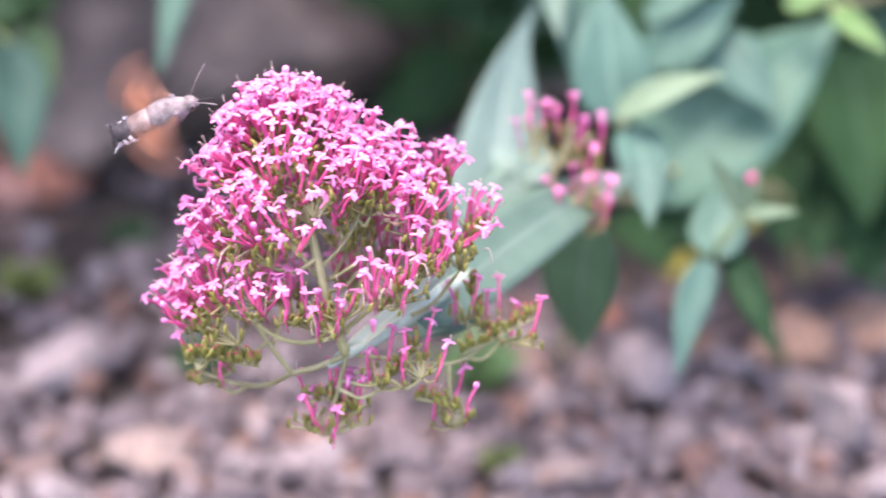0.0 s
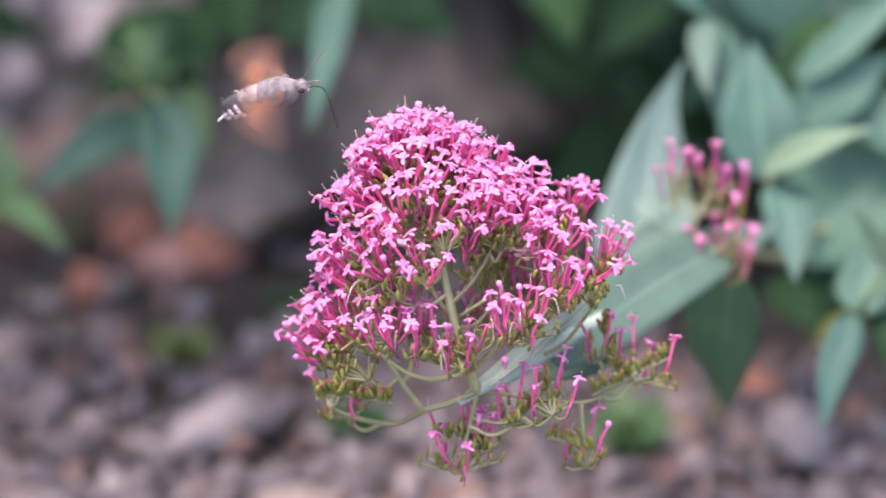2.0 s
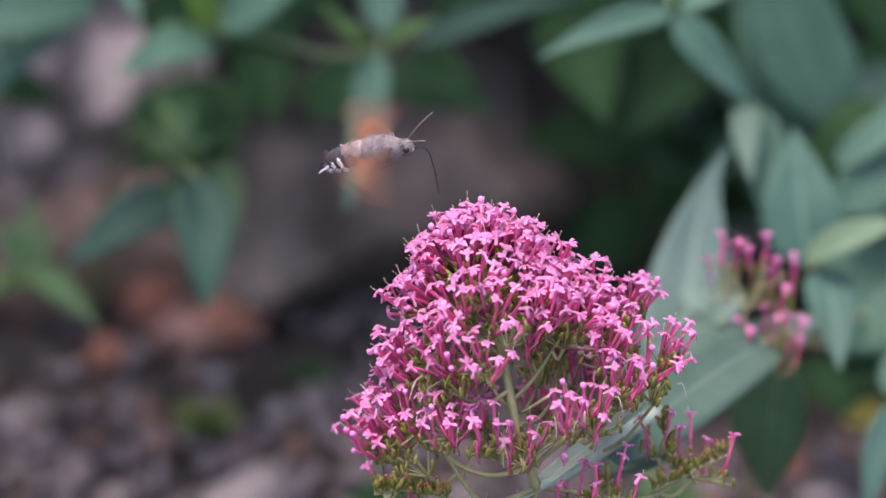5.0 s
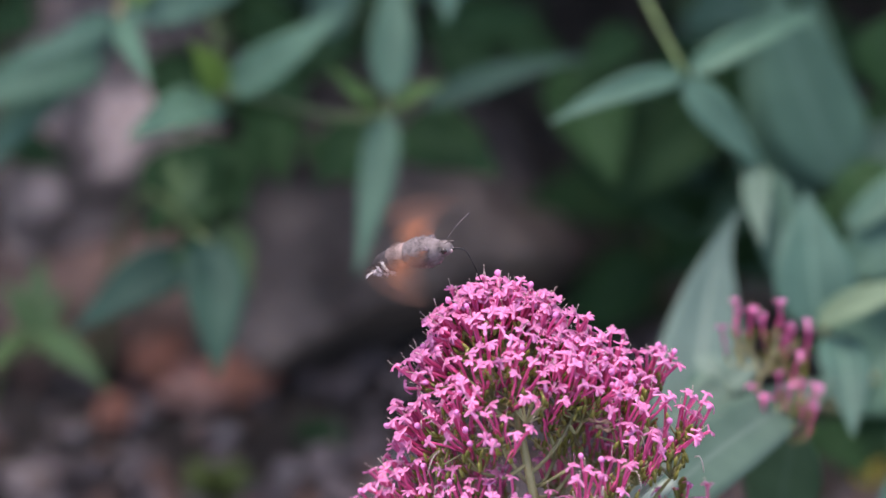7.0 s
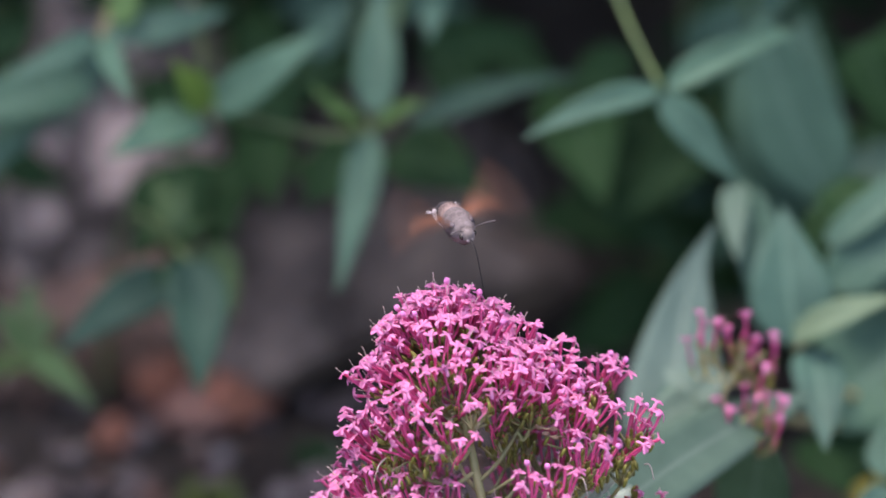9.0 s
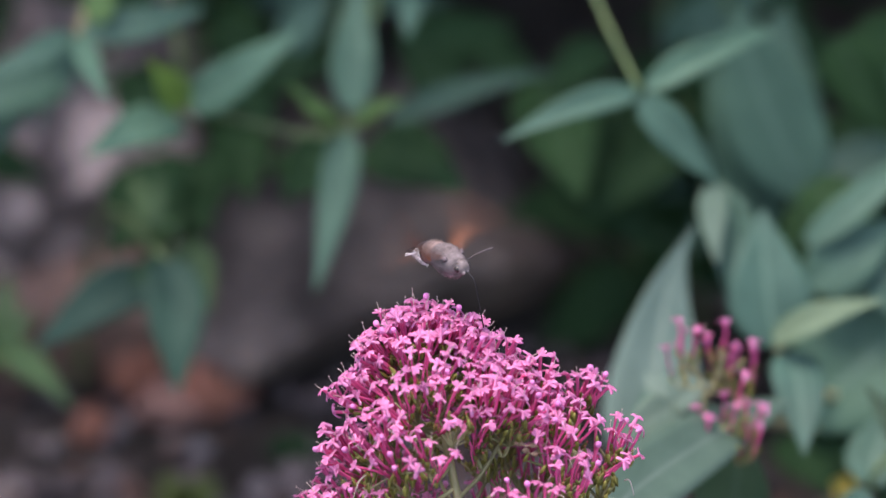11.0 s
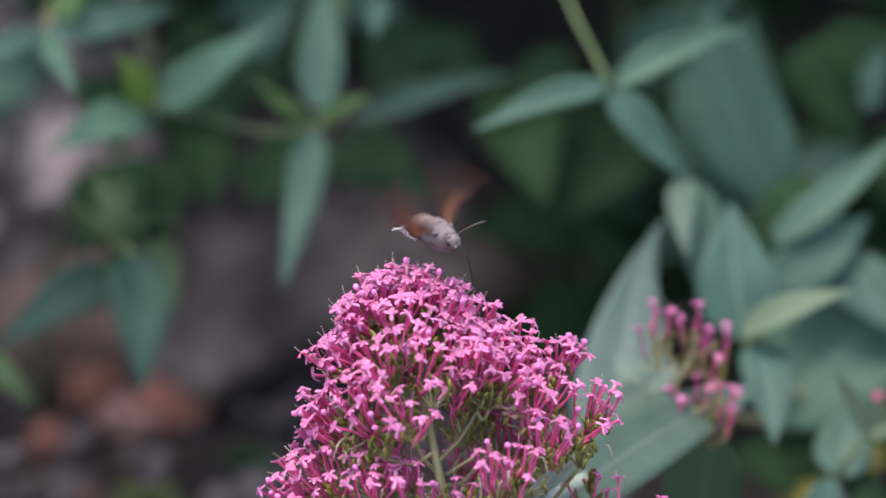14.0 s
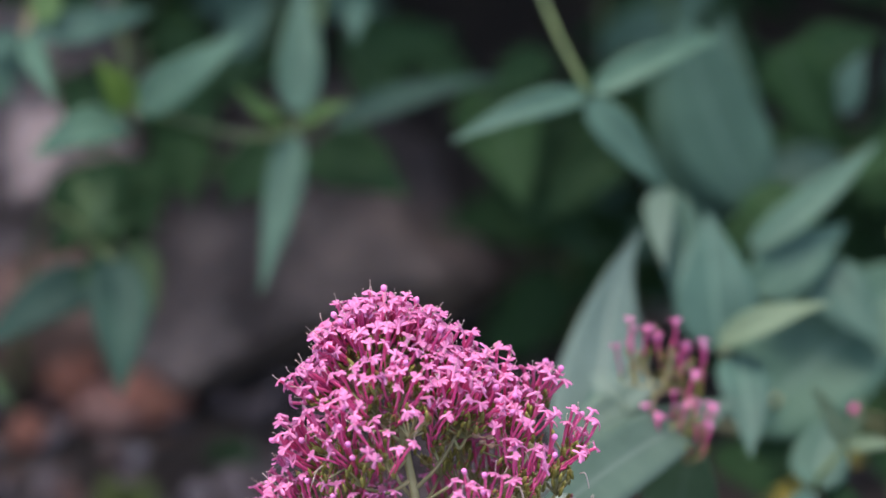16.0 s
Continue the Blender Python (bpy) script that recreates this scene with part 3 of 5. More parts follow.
def cyme(plant, place, radius, count, way, spray=False, joined=None, share=1.0, ovaries=0, threads=0):
    """One tuft of an inflorescence: stalks and ovaries in one mesh, its florets spreading from one point like a fan."""
    here = origin[plant.name]
    way = Vector(way).normalized()
    c = Vector(place) - here + way * 0.0025
    radius *= 1.15
    reach = 0.009 if ovaries else 0.016 if spray else 0.0175 if place[2] > 0.205 else 0.0155
    root = c - way * reach
    side = way.orthogonal().normalized()
    up = way.cross(side)
    bm = bmesh.new()
    heads = []
    for i in range(count):
        r = radius * math.sqrt((i + 0.5) / count)
        a = i * 2.39996 + random.uniform(-0.4, 0.4)
        flat = side * math.cos(a) * r + up * math.sin(a) * r
        if spray:
            p = c + flat + way * random.uniform(-0.005, 0.003)
            d = (way + flat * 18 + Vector((random.uniform(-0.22, 0.22), random.uniform(-0.2, 0.2), 0.1))).normalized()
        else:
            p = c + flat - way * (r * r / radius * 0.45) + way * random.uniform(-0.0030, 0.0016)
            d = (p - root).normalized()
            d = Vector((d.x, d.y * 0.62, d.z)) + Vector((random.uniform(-0.16, 0.16), random.uniform(-0.14, 0.14), random.uniform(0.05, 0.4) if place[2] > 0.2 else random.uniform(0.2, 0.7)))
            d.normalize()
        heads.append((p, d, share * random.uniform(0.9, 1.12)))
    for p, d, k in heads:
        foot = p - d * 0.0100 * k
        blob(bm, foot - d * 0.0012, (0.00065, 0.00065, 0.0016), d.to_track_quat("Z", "Y").to_matrix(), 0, detail=1)
        q = foot - d * 0.0022
        tube(bm, [q, q.lerp(root, 0.5) - way * 0.001, root], (0.00028, 0.0004), 5, 1, cap=False)
    for i in range(threads):
        # pale styles of spent flowers, hanging loose
        a, r = random.uniform(0, 6.283), radius * random.uniform(0.5, 1.0)
        p = c + side * math.cos(a) * r + up * math.sin(a) * r - way * 0.009
        e = Vector((random.uniform(-0.003, 0.003), random.uniform(-0.004, -0.001), random.uniform(-0.004, 0.004)))
        tube(bm, spline([p, p + e * 0.6 + Vector((0, 0, 0.0012)), p + e, p + e + Vector((e.x * 0.3, -0.0005, -0.003))], 4), (0.00022, 0.00014), 5, 3)
    for i in range(ovaries or (count + (2 if share < 1 else 8) if spray else count // 2 + 5)):
        # spent ovaries and young buds between the open flowers
        a, r = random.uniform(0, 6.283), radius * random.uniform(0.3, 1.05)
        p = c + side * math.cos(a) * r + up * math.sin(a) * r - way * (random.uniform(0.0, 0.006) if ovaries else random.uniform(0.0095, 0.0135))
        d = (way + Vector((random.uniform(-0.5, 0.5), random.uniform(-0.5, 0.5), random.uniform(-0.1, 0.5)))).normalized()
        blob(bm, p, (0.00065, 0.00065, 0.0021), d.to_track_quat("Z", "Y").to_matrix(), 0, detail=1)
        if random.random() < 0.4:
            blob(bm, p + d * 0.0019, (0.0004, 0.0004, 0.0005), None, 2, detail=1)
        tube(bm, [p - d * 0.001, root], (0.0003, 0.0004), 4, 1, cap=False)
    tuft = part("cyme", bm, [ovary_green, stem_green, ovary_red, pale_thread], plant, "tuft of green stalks and ovaries")
    for p, d, k in heads:
        mesh = FLORETS[random.randrange(14)] if share < 1 or random.random() < 0.9 else FLORETS[14 + random.randrange(2)]
        m = Matrix.Translation(p) @ turn_to(d, random.uniform(0, 6.283)) @ Matrix.Diagonal((k, k, k, 1))
        if joined is not None:
            n = len(joined.verts)
            joined.from_mesh(mesh)
            joined.verts.ensure_lookup_table()
            bmesh.ops.transform(joined, matrix=m, verts=joined.verts[n:])
        else:
            ob = new("floret", mesh)
            ob.parent = tuft
            ob.matrix_local = m
    return root


def seed_spray(plant, points, count):
    """Green ovaries with reddish tips, set upright in rows along a curved stalk."""
    line = [q - origin[plant.name] for q in spline(points, 8)]
    bm = bmesh.new()
    tube(bm, line, (0.0005, 0.0004), 6, 1)
    for i in range(count):
        p = line[int(i / count * (len(line) - 1))].lerp(line[min(len(line) - 1, int(i / count * (len(line) - 1)) + 1)], random.random())
        d = Vector((random.uniform(-0.5, 0.5), random.uniform(-0.6, 0.4), 1.0)).normalized()
        k = random.uniform(0.8, 1.25)
        c = p + d * 0.0024 * k + Vector((random.uniform(-0.0008, 0.0008), random.uniform(-0.0012, 0.0012), random.uniform(-0.0005, 0.002)))
        tube(bm, [p, c - d * 0.001], (0.00035, 0.0003), 4, 1, cap=False)
        blob(bm, c, (0.00085 * k, 0.0008 * k, 0.0020 * k), d.to_track_quat("Z", "Y").to_matrix(), 0, detail=2)
        if random.random() < 0.55:
            blob(bm, c + d * 0.0021 * k, (0.00055, 0.00055, 0.0006), None, 2, detail=1)
    return part("seed_spray", bm, [ovary_green, stem_green, ovary_red], plant, "yellow-green ovaries with reddish tips")


def valerian():
    """The flowering plant: an arching stalk with the large head, and a small second head on the same stalk."""
    plant = thing("red_valerian", (0.108, 0.25, 0.0), "red valerian with a domed pink flower head on an arching stalk", "flower")
    here = origin[plant.name]
    axis = [(0.0694, 0.0242, 0.1500), (0.0544, -0.0083, 0.1554), (0.0429, -0.0260, 0.1557), (0.0330, -0.0346, 0.1549), (0.0283, -0.0344, 0.1682), (0.0254, -0.0284, 0.1801), (0.0226, -0.0224, 0.1921), (0.0193, -0.0117, 0.2055), (0.0168, -0.0058, 0.2157)]
    arc = [(0.0330, -0.0346, 0.1549), (0.0246, -0.0339, 0.1504), (0.0168, -0.0310, 0.1466), (0.0088, -0.0232, 0.1386), (-0.0012, -0.0247, 0.1405), (-0.0113, -0.0235, 0.1441)]
    left = [(0.0168, -0.0310, 0.1466), (0.0108, -0.0303, 0.1552), (0.0062, -0.0281, 0.1617), (-0.0004, -0.0260, 0.1681)]
    leftb = [(0.0285, -0.0348, 0.1606), (0.0196, -0.0317, 0.1573), (0.0112, -0.0291, 0.1587), (0.0029, -0.0271, 0.1649), (-0.0046, -0.0231, 0.1705)]
    right = [(0.0302, -0.0356, 0.1614), (0.0383, -0.0362, 0.1690), (0.0485, -0.0349, 0.1794), (0.0551, -0.0287, 0.1856), (0.0601, -0.0225, 0.1918)]
    rightb = [(0.0361, -0.0333, 0.1842), (0.0284, -0.0321, 0.1782)]
    mid = [(0.0254, -0.0284, 0.1801), (0.0318, -0.0281, 0.1873), (0.0369, -0.0253, 0.1952), (0.0419, -0.0175, 0.2025)]
    spr = [(0.0429, -0.0296, 0.1509), (0.0546, -0.0284, 0.1483), (0.0662, -0.0231, 0.1456), (0.0763, -0.0158, 0.1485), (0.0831, -0.0109, 0.1508)]
    stalk = [(0.0694, 0.0242, 0.1500), (0.0814, 0.0591, 0.1420), (0.0957, 0.0833, 0.1393), (0.1029, 0.0887, 0.1416)]
    inf1 = [(0.0975, 0.0845, 0.1397), (0.0994, 0.0913, 0.1542), (0.0950, 0.0940, 0.1648)]
    inf2 = [(0.1003, 0.0915, 0.1522), (0.1048, 0.0969, 0.1614), (0.1045, 0.0991, 0.1663)]
    inf3 = [(0.1029, 0.0887, 0.1416), (0.1119, 0.0919, 0.1460), (0.1110, 0.0923, 0.1517)]
    inf4 = [(0.1048, 0.0954, 0.1582), (0.1124, 0.1002, 0.1614)]
    low = [(0.0330, -0.0346, 0.1549), (0.0312, -0.0344, 0.1459), (0.0284, -0.0349, 0.1349)]
    lowb = [(0.0312, -0.0344, 0.1459), (0.0396, -0.0376, 0.1456), (0.0463, -0.0389, 0.1480)]
    lowc = [(0.0330, -0.0346, 0.1549), (0.0429, -0.0296, 0.1509)]
    fruit_left = [(-0.0149, -0.0317, 0.1509), (-0.0072, -0.0331, 0.1530), (0.0011, -0.0335, 0.1517), (0.0074, -0.0321, 0.1496)]
    fruit_low = [(0.0206, -0.0338, 0.1382), (0.0276, -0.0336, 0.1389), (0.0368, -0.0346, 0.1357)]
    fruit_right = [(0.0671, -0.0225, 0.1472), (0.0789, -0.0153, 0.1501), (0.0907, -0.0082, 0.1528)]
    fruit_top = [(0.0701, -0.0084, 0.1647), (0.0714, -0.0126, 0.1583), (0.0733, -0.0168, 0.1519)]
    fruit_mid = [(0.0429, -0.0376, 0.1456), (0.0496, -0.0340, 0.1502), (0.0555, -0.0301, 0.1557)]
    fruit_base = [(0.0535, -0.0283, 0.1361), (0.0602, -0.0279, 0.1340), (0.0669, -0.0281, 0.1303)]
    arch = [(0.108, 0.25, -0.004), (0.108, 0.20, 0.035), (0.108, 0.15, 0.076), (0.1065, 0.112, 0.118), tuple(stalk[-1])]
    stem(plant, arch, 0.0018, 0.0010, stem_green, "stalk")
    stem(plant, stalk[::-1], 0.0010, 0.0026, pale_stem, "stalk")
    stem(plant, axis[:4], 0.0028, 0.0017, pale_stem, "main_axis")
    stem(plant, axis[3:], 0.0016, 0.0010, stem_green, "main_axis")
    for line, r in ((arc, 0.0010), (left, 0.0009), (leftb, 0.0008), (right, 0.0009), (rightb, 0.0006), (mid, 0.0007), (spr, 0.0007), (low, 0.0008), (lowb, 0.0006), (lowc, 0.0008),
                    (inf1, 0.0006), (inf2, 0.0006), (inf3, 0.0006), (inf4, 0.0005)):
        stem(plant, line, r, r * 0.7, stem_green, "branch")
    for line, n in ((fruit_left, 44), (fruit_low, 16), (fruit_right, 22), (fruit_top, 14), (fruit_mid, 14), (fruit_base, 16)):
        seed_spray(plant, line, n)
    frame_points = [q for line in (axis, arc, left, leftb, right, mid, spr, low, lowb) for q in spline(line, 4)]
    roots = []

    def tuft(*row, **kind):
        roots.append(cyme(plant, *row, **kind))

    # the front of the dome
    tuft((0.0154, -0.0035, 0.2277), 0.0103, 40, (0.00, 0.03, 1.00))
    tuft((0.0070, -0.0037, 0.2273), 0.0060, 12, (-0.28, 0.05, 0.96))
    tuft((0.0240, -0.0039, 0.2269), 0.0060, 12, (0.28, 0.05, 0.96))
    tuft((0.0034, -0.0079, 0.2231), 0.0091, 28, (-0.58, -0.03, 0.81))
    tuft((0.0286, -0.0036, 0.2228), 0.0096, 28, (0.49, 0.00, 0.87))
    tuft((0.0160, -0.0246, 0.2250), 0.0091, 11, (0.00, -0.31, 0.95))
    tuft((-0.0040, -0.0116, 0.2103), 0.0083, 19, (-0.84, -0.09, 0.54))
    tuft((0.0078, -0.0313, 0.2154), 0.0091, 13, (-0.40, -0.40, 0.82))
    tuft((0.0243, -0.0310, 0.2161), 0.0091, 13, (0.28, -0.42, 0.86))
    tuft((0.0394, -0.0090, 0.2160), 0.0096, 18, (0.49, 0.03, 0.87))
    tuft((0.0430, -0.0060, 0.2150), 0.0066, 12, (0.48, 0.08, 0.87))
    tuft((-0.0023, -0.0056, 0.2185), 0.0060, 11, (-0.79, 0.02, 0.61))
    tuft((0.0535, -0.0118, 0.2053), 0.0073, 14, (0.31, 0.04, 0.95), threads=1)
    tuft((-0.0136, -0.0157, 0.1920), 0.0060, 8, (-0.92, -0.01, 0.39), threads=2)
    tuft((0.0480, -0.0245, 0.2111), 0.0083, 12, (0.50, -0.23, 0.83))
    tuft((-0.0093, -0.0176, 0.1929), 0.0083, 17, (-0.82, -0.09, 0.56), threads=2)
    tuft((0.0035, -0.0376, 0.2020), 0.0091, 12, (-0.40, -0.40, 0.82), threads=1)
    tuft((0.0170, -0.0431, 0.2045), 0.0083, 7, (0.00, -0.51, 0.86), threads=1)
    tuft((-0.0177, -0.0159, 0.1671), 0.0091, 18, (-0.76, -0.02, 0.64), threads=2)
    tuft((-0.0075, -0.0283, 0.1804), 0.0091, 14, (-0.45, -0.16, 0.88), threads=2)
    tuft((0.0057, -0.0415, 0.1847), 0.0086, 11, (-0.19, -0.28, 0.94), threads=2)
    tuft((0.0182, -0.0436, 0.1847), 0.0076, 5, (0.00, -0.09, 1.00), threads=2)
    tuft((0.0593, -0.0176, 0.2024), 0.0091, 10, (0.31, 0.01, 0.95), threads=1)
    tuft((0.0630, 0.0030, 0.2040), 0.0063, 11, (0.29, 0.15, 0.95))
    tuft((0.0505, -0.0055, 0.2085), 0.0053, 6, (0.29, 0.15, 0.95))
    tuft((0.0465, -0.0062, 0.2095), 0.0053, 6, (0.40, 0.09, 0.91))
    tuft((-0.0090, -0.0130, 0.2073), 0.0056, 6, (-0.94, -0.02, 0.35))
    tuft((-0.0213, -0.0112, 0.1686), 0.0060, 6, (-0.96, 0.01, 0.30), threads=2)
    tuft((0.0717, -0.0160, 0.1915), 0.0080, 9, (0.54, 0.07, 0.84), threads=2)
    tuft((0.0747, -0.0119, 0.1956), 0.0056, 4, (0.37, 0.14, 0.92), threads=2)
    tuft((0.0586, -0.0339, 0.1953), 0.0086, 9, (0.17, -0.14, 0.98), threads=2)
    tuft((0.0495, -0.0424, 0.1884), 0.0070, 8, (0.00, -0.01, 1.00), threads=2)
    tuft((0.0406, -0.0460, 0.1902), 0.0056, 6, (-0.10, 0.05, 0.99), threads=2)
    tuft((0.0287, -0.0415, 0.1781), 0.0076, 6, (0.00, -0.01, 1.00), threads=2)
    tuft((0.0345, -0.0220, 0.2193), 0.0075, 14, (0.30, -0.20, 0.93))
    tuft((0.0407, -0.0271, 0.2156), 0.0070, 11, (0.40, -0.25, 0.88))
    tuft((0.0323, -0.0309, 0.2075), 0.0055, 6, (0.10, -0.30, 0.95))
    tuft((0.0534, -0.0279, 0.2026), 0.0065, 8, (0.20, -0.10, 0.97))
    tuft((-0.0011, -0.0294, 0.2055), 0.0070, 9, (-0.50, -0.20, 0.84))
    tuft((-0.0138, -0.0201, 0.1831), 0.0060, 7, (-0.70, 0.00, 0.70))
    tuft((0.0348, 0.0066, 0.1702), 0.0080, 10, (0.00, 0.20, 0.97))
    tuft((0.0330, -0.0095, 0.2244), 0.0066, 10, (0.45, -0.05, 0.89))
    # single florets that stand out from the dome
    tuft((-0.0103, -0.0139, 0.2076), 0.0028, 3, (-0.80, 0.00, 0.60))
    tuft((0.0753, -0.0146, 0.1959), 0.0028, 2, (0.35, 0.05, 0.93))
    tuft((0.0654, 0.0033, 0.2053), 0.0028, 3, (0.30, 0.10, 0.95))
    tuft((0.0410, -0.0076, 0.2217), 0.0028, 2, (0.50, 0.00, 0.86))
    tuft((-0.0241, -0.0129, 0.1632), 0.0028, 2, (-0.80, 0.00, 0.60))
    tuft((0.0518, 0.0016, 0.2108), 0.0028, 2, (0.30, 0.10, 0.95))
    tuft((-0.0030, -0.0024, 0.2202), 0.0028, 3, (-0.70, 0.00, 0.70))
    # loose sprays below it
    tuft((0.0277, -0.0328, 0.1414), 0.0109, 9, (0.00, 0.15, 0.99), spray=True)
    tuft((0.0328, -0.0331, 0.1467), 0.0066, 4, (0.00, 0.15, 0.99), spray=True)
    tuft((0.0448, -0.0357, 0.1577), 0.0083, 4, (0.10, 0.15, 0.98), spray=True)
    tuft((0.0565, -0.0365, 0.1617), 0.0093, 4, (0.10, 0.15, 0.98), spray=True)
    tuft((0.0662, -0.0252, 0.1391), 0.0073, 3, (0.10, 0.20, 0.97), spray=True)
    tuft((0.0823, -0.0083, 0.1589), 0.0116, 4, (0.20, 0.20, 0.96), spray=True)
    tuft((0.0689, -0.0097, 0.1672), 0.0066, 3, (0.00, 0.20, 0.98), spray=True)
    tuft((-0.0105, -0.0189, 0.1517), 0.0083, 4, (-0.29, 0.19, 0.94), spray=True)
    # bunches of green ovaries between the open flowers
    tuft((0.0412, -0.0262, 0.2028), 0.0056, 0, (0.10, 0.01, 1.00), ovaries=15)
    tuft((0.0337, -0.0229, 0.2050), 0.0056, 0, (0.00, 0.01, 1.00), ovaries=15)
    tuft((0.0107, -0.0371, 0.1917), 0.0056, 0, (-0.10, 0.01, 1.00), ovaries=15)
    tuft((0.0022, -0.0345, 0.1869), 0.0050, 0, (-0.19, 0.01, 0.98), ovaries=15)
    tuft((0.0220, -0.0410, 0.1733), 0.0066, 0, (0.00, 0.01, 1.00), ovaries=15)
    tuft((0.0319, -0.0387, 0.1740), 0.0056, 0, (0.00, 0.01, 1.00), ovaries=15)
    tuft((0.0576, -0.0328, 0.1857), 0.0066, 0, (0.19, 0.05, 0.98), ovaries=15)
    tuft((0.0485, -0.0357, 0.1834), 0.0056, 0, (0.10, 0.06, 0.99), ovaries=15)
    tuft((-0.0002, -0.0335, 0.1643), 0.0073, 0, (-0.19, 0.05, 0.98), ovaries=15)
    tuft((-0.0081, -0.0258, 0.1625), 0.0060, 0, (-0.28, 0.05, 0.96), ovaries=15)
    tuft((0.0552, -0.0186, 0.2001), 0.0060, 0, (0.19, 0.05, 0.98), ovaries=15)
    tuft((0.0241, -0.0334, 0.2063), 0.0056, 0, (0.00, 0.01, 1.00), ovaries=15)
    tuft((0.0141, -0.0262, 0.2122), 0.0056, 0, (0.00, 0.01, 1.00), ovaries=15)
    tuft((0.0683, -0.0215, 0.1821), 0.0050, 0, (0.19, 0.05, 0.98), ovaries=15)
    tuft((0.0382, -0.0173, 0.1822), 0.0056, 0, (0.00, 0.10, 0.99), ovaries=15)
    tuft((0.0330, -0.0126, 0.1837), 0.0066, 0, (0.00, 0.10, 0.99), ovaries=15)
    # the back of the dome
    far = bmesh.new()
    tuft((0.0396, 0.0043, 0.1925), 0.0083, 12, (0.22, 0.20, 0.96), joined=far)
    tuft((0.0160, 0.0177, 0.2164), 0.0100, 14, (0.00, 0.36, 0.93), joined=far)
    tuft((0.0023, 0.0138, 0.2034), 0.0100, 14, (-0.58, 0.38, 0.72), joined=far)
    tuft((0.0294, 0.0130, 0.2017), 0.0100, 14, (0.45, 0.39, 0.81), joined=far)
    tuft((-0.0082, 0.0049, 0.1796), 0.0100, 14, (-0.70, 0.36, 0.62), joined=far)
    tuft((0.0069, 0.0074, 0.1746), 0.0100, 10, (0.00, 0.47, 0.88), joined=far)
    tuft((0.0446, 0.0054, 0.1901), 0.0091, 12, (0.45, 0.34, 0.83), joined=far)
    tuft((0.0597, 0.0011, 0.1808), 0.0083, 10, (0.32, 0.34, 0.88), joined=far)
    tuft((0.0138, -0.0007, 0.1690), 0.0083, 10, (0.00, 0.31, 0.95), joined=far)
    tuft((0.0159, 0.0044, 0.1927), 0.0091, 14, (0.00, 0.20, 0.98), joined=far)
    tuft((0.0496, -0.0025, 0.1826), 0.0073, 9, (0.22, 0.20, 0.96), joined=far)
    ob = part("floret_mass", far, [tube_pink, petal_pink, pale_thread], plant, "crowded pink florets of the head's back")
    tagged(ob, kind="stuff")
    for root in roots:
        p = root + here
        q = min(frame_points, key=lambda f: (f - p).length + (0.03 if f.z > p.z else 0))
        mid_way = p.lerp(q, 0.5) + Vector((0, 0, -0.003))
        stem(plant, [q, mid_way, p], 0.0007, 0.0005, stem_green, "branchlet")
    points2 = [q for line in (inf1, inf2, inf3, inf4, stalk) for q in spline(line, 4)]
    small = []

    def bunch(*row):
        small.append(cyme(plant, *row, spray=True, share=0.92) + here)

    bunch((0.0924, 0.0941, 0.1696), 0.0050, 2, (-0.10, 0.15, 0.98))
    bunch((0.0951, 0.0959, 0.1736), 0.0032, 2, (-0.10, 0.15, 0.98))
    bunch((0.1044, 0.1006, 0.1719), 0.0036, 2, (0.00, 0.15, 0.99))
    bunch((0.1052, 0.0978, 0.1659), 0.0050, 2, (0.00, 0.15, 0.99))
    bunch((0.1138, 0.1034, 0.1659), 0.0036, 2, (0.10, 0.15, 0.98))
    bunch((0.1124, 0.1005, 0.1597), 0.0045, 2, (0.19, 0.15, 0.97))
    bunch((0.1101, 0.0926, 0.1545), 0.0050, 3, (0.10, 0.15, 0.98))
    bunch((0.1154, 0.0917, 0.1480), 0.0036, 3, (0.19, 0.15, 0.97))
    bunch((0.1127, 0.0901, 0.1445), 0.0050, 3, (0.19, 0.15, 0.97))
    bunch((0.0993, 0.0870, 0.1474), 0.0027, 3, (0.00, 0.15, 0.99))
    for p in small:
        q = min(points2, key=lambda f: (f - p).length)
        stem(plant, [q, p.lerp(q, 0.5) + Vector((0, 0, -0.001)), p], 0.0005, 0.0004, stem_green, "branchlet")
    leaf(plant, (0.0554, -0.0100, 0.1520), (0.1278, 0.1305, 0.1325), 0.0225, silver_leaf, sag=0.02, fold=0.12, taper=0.85, facing=(0.0, -0.68, 0.73))
    leaf(plant, (0.1120, 0.0989, 0.1316), (0.1115, 0.1330, 0.0640), 0.0250, mid_green, sag=0.05, fold=0.3, taper=1.35)
    leaf(plant, (0.0723, 0.0181, 0.1477), (0.0515, 0.0124, 0.1345), 0.0188, silver_leaf, sag=0.06)
    leaf(plant, (0.0278, -0.0357, 0.1511), (0.0672, -0.0085, 0.1737), 0.0046, pale_fold, sag=0.02, fold=0.6, taper=0.45, name="bract", label="pale folded bract along the stalk")
    bm = bmesh.new()
    for k in range(5):
        p = Vector((0.0455, -0.0300, 0.1975)) - here + Vector((random.uniform(-0.003, 0.003), random.uniform(-0.002, 0.002), random.uniform(-0.002, 0.002)))
        tube(bm, spline([p, p + Vector((0.002, -0.001, random.uniform(-0.001, 0.001))), p + Vector((0.0045, 0, random.uniform(-0.002, 0.002)))], 4), (0.00035, 0.00015), 5)
        blob(bm, p, (0.0012, 0.0009, 0.0008), rough=0.3, detail=2, seed=k)
    part("withered_floret", bm, withered, plant, "shrivelled brown spent florets")
    return plant


red_valerian = valerian()


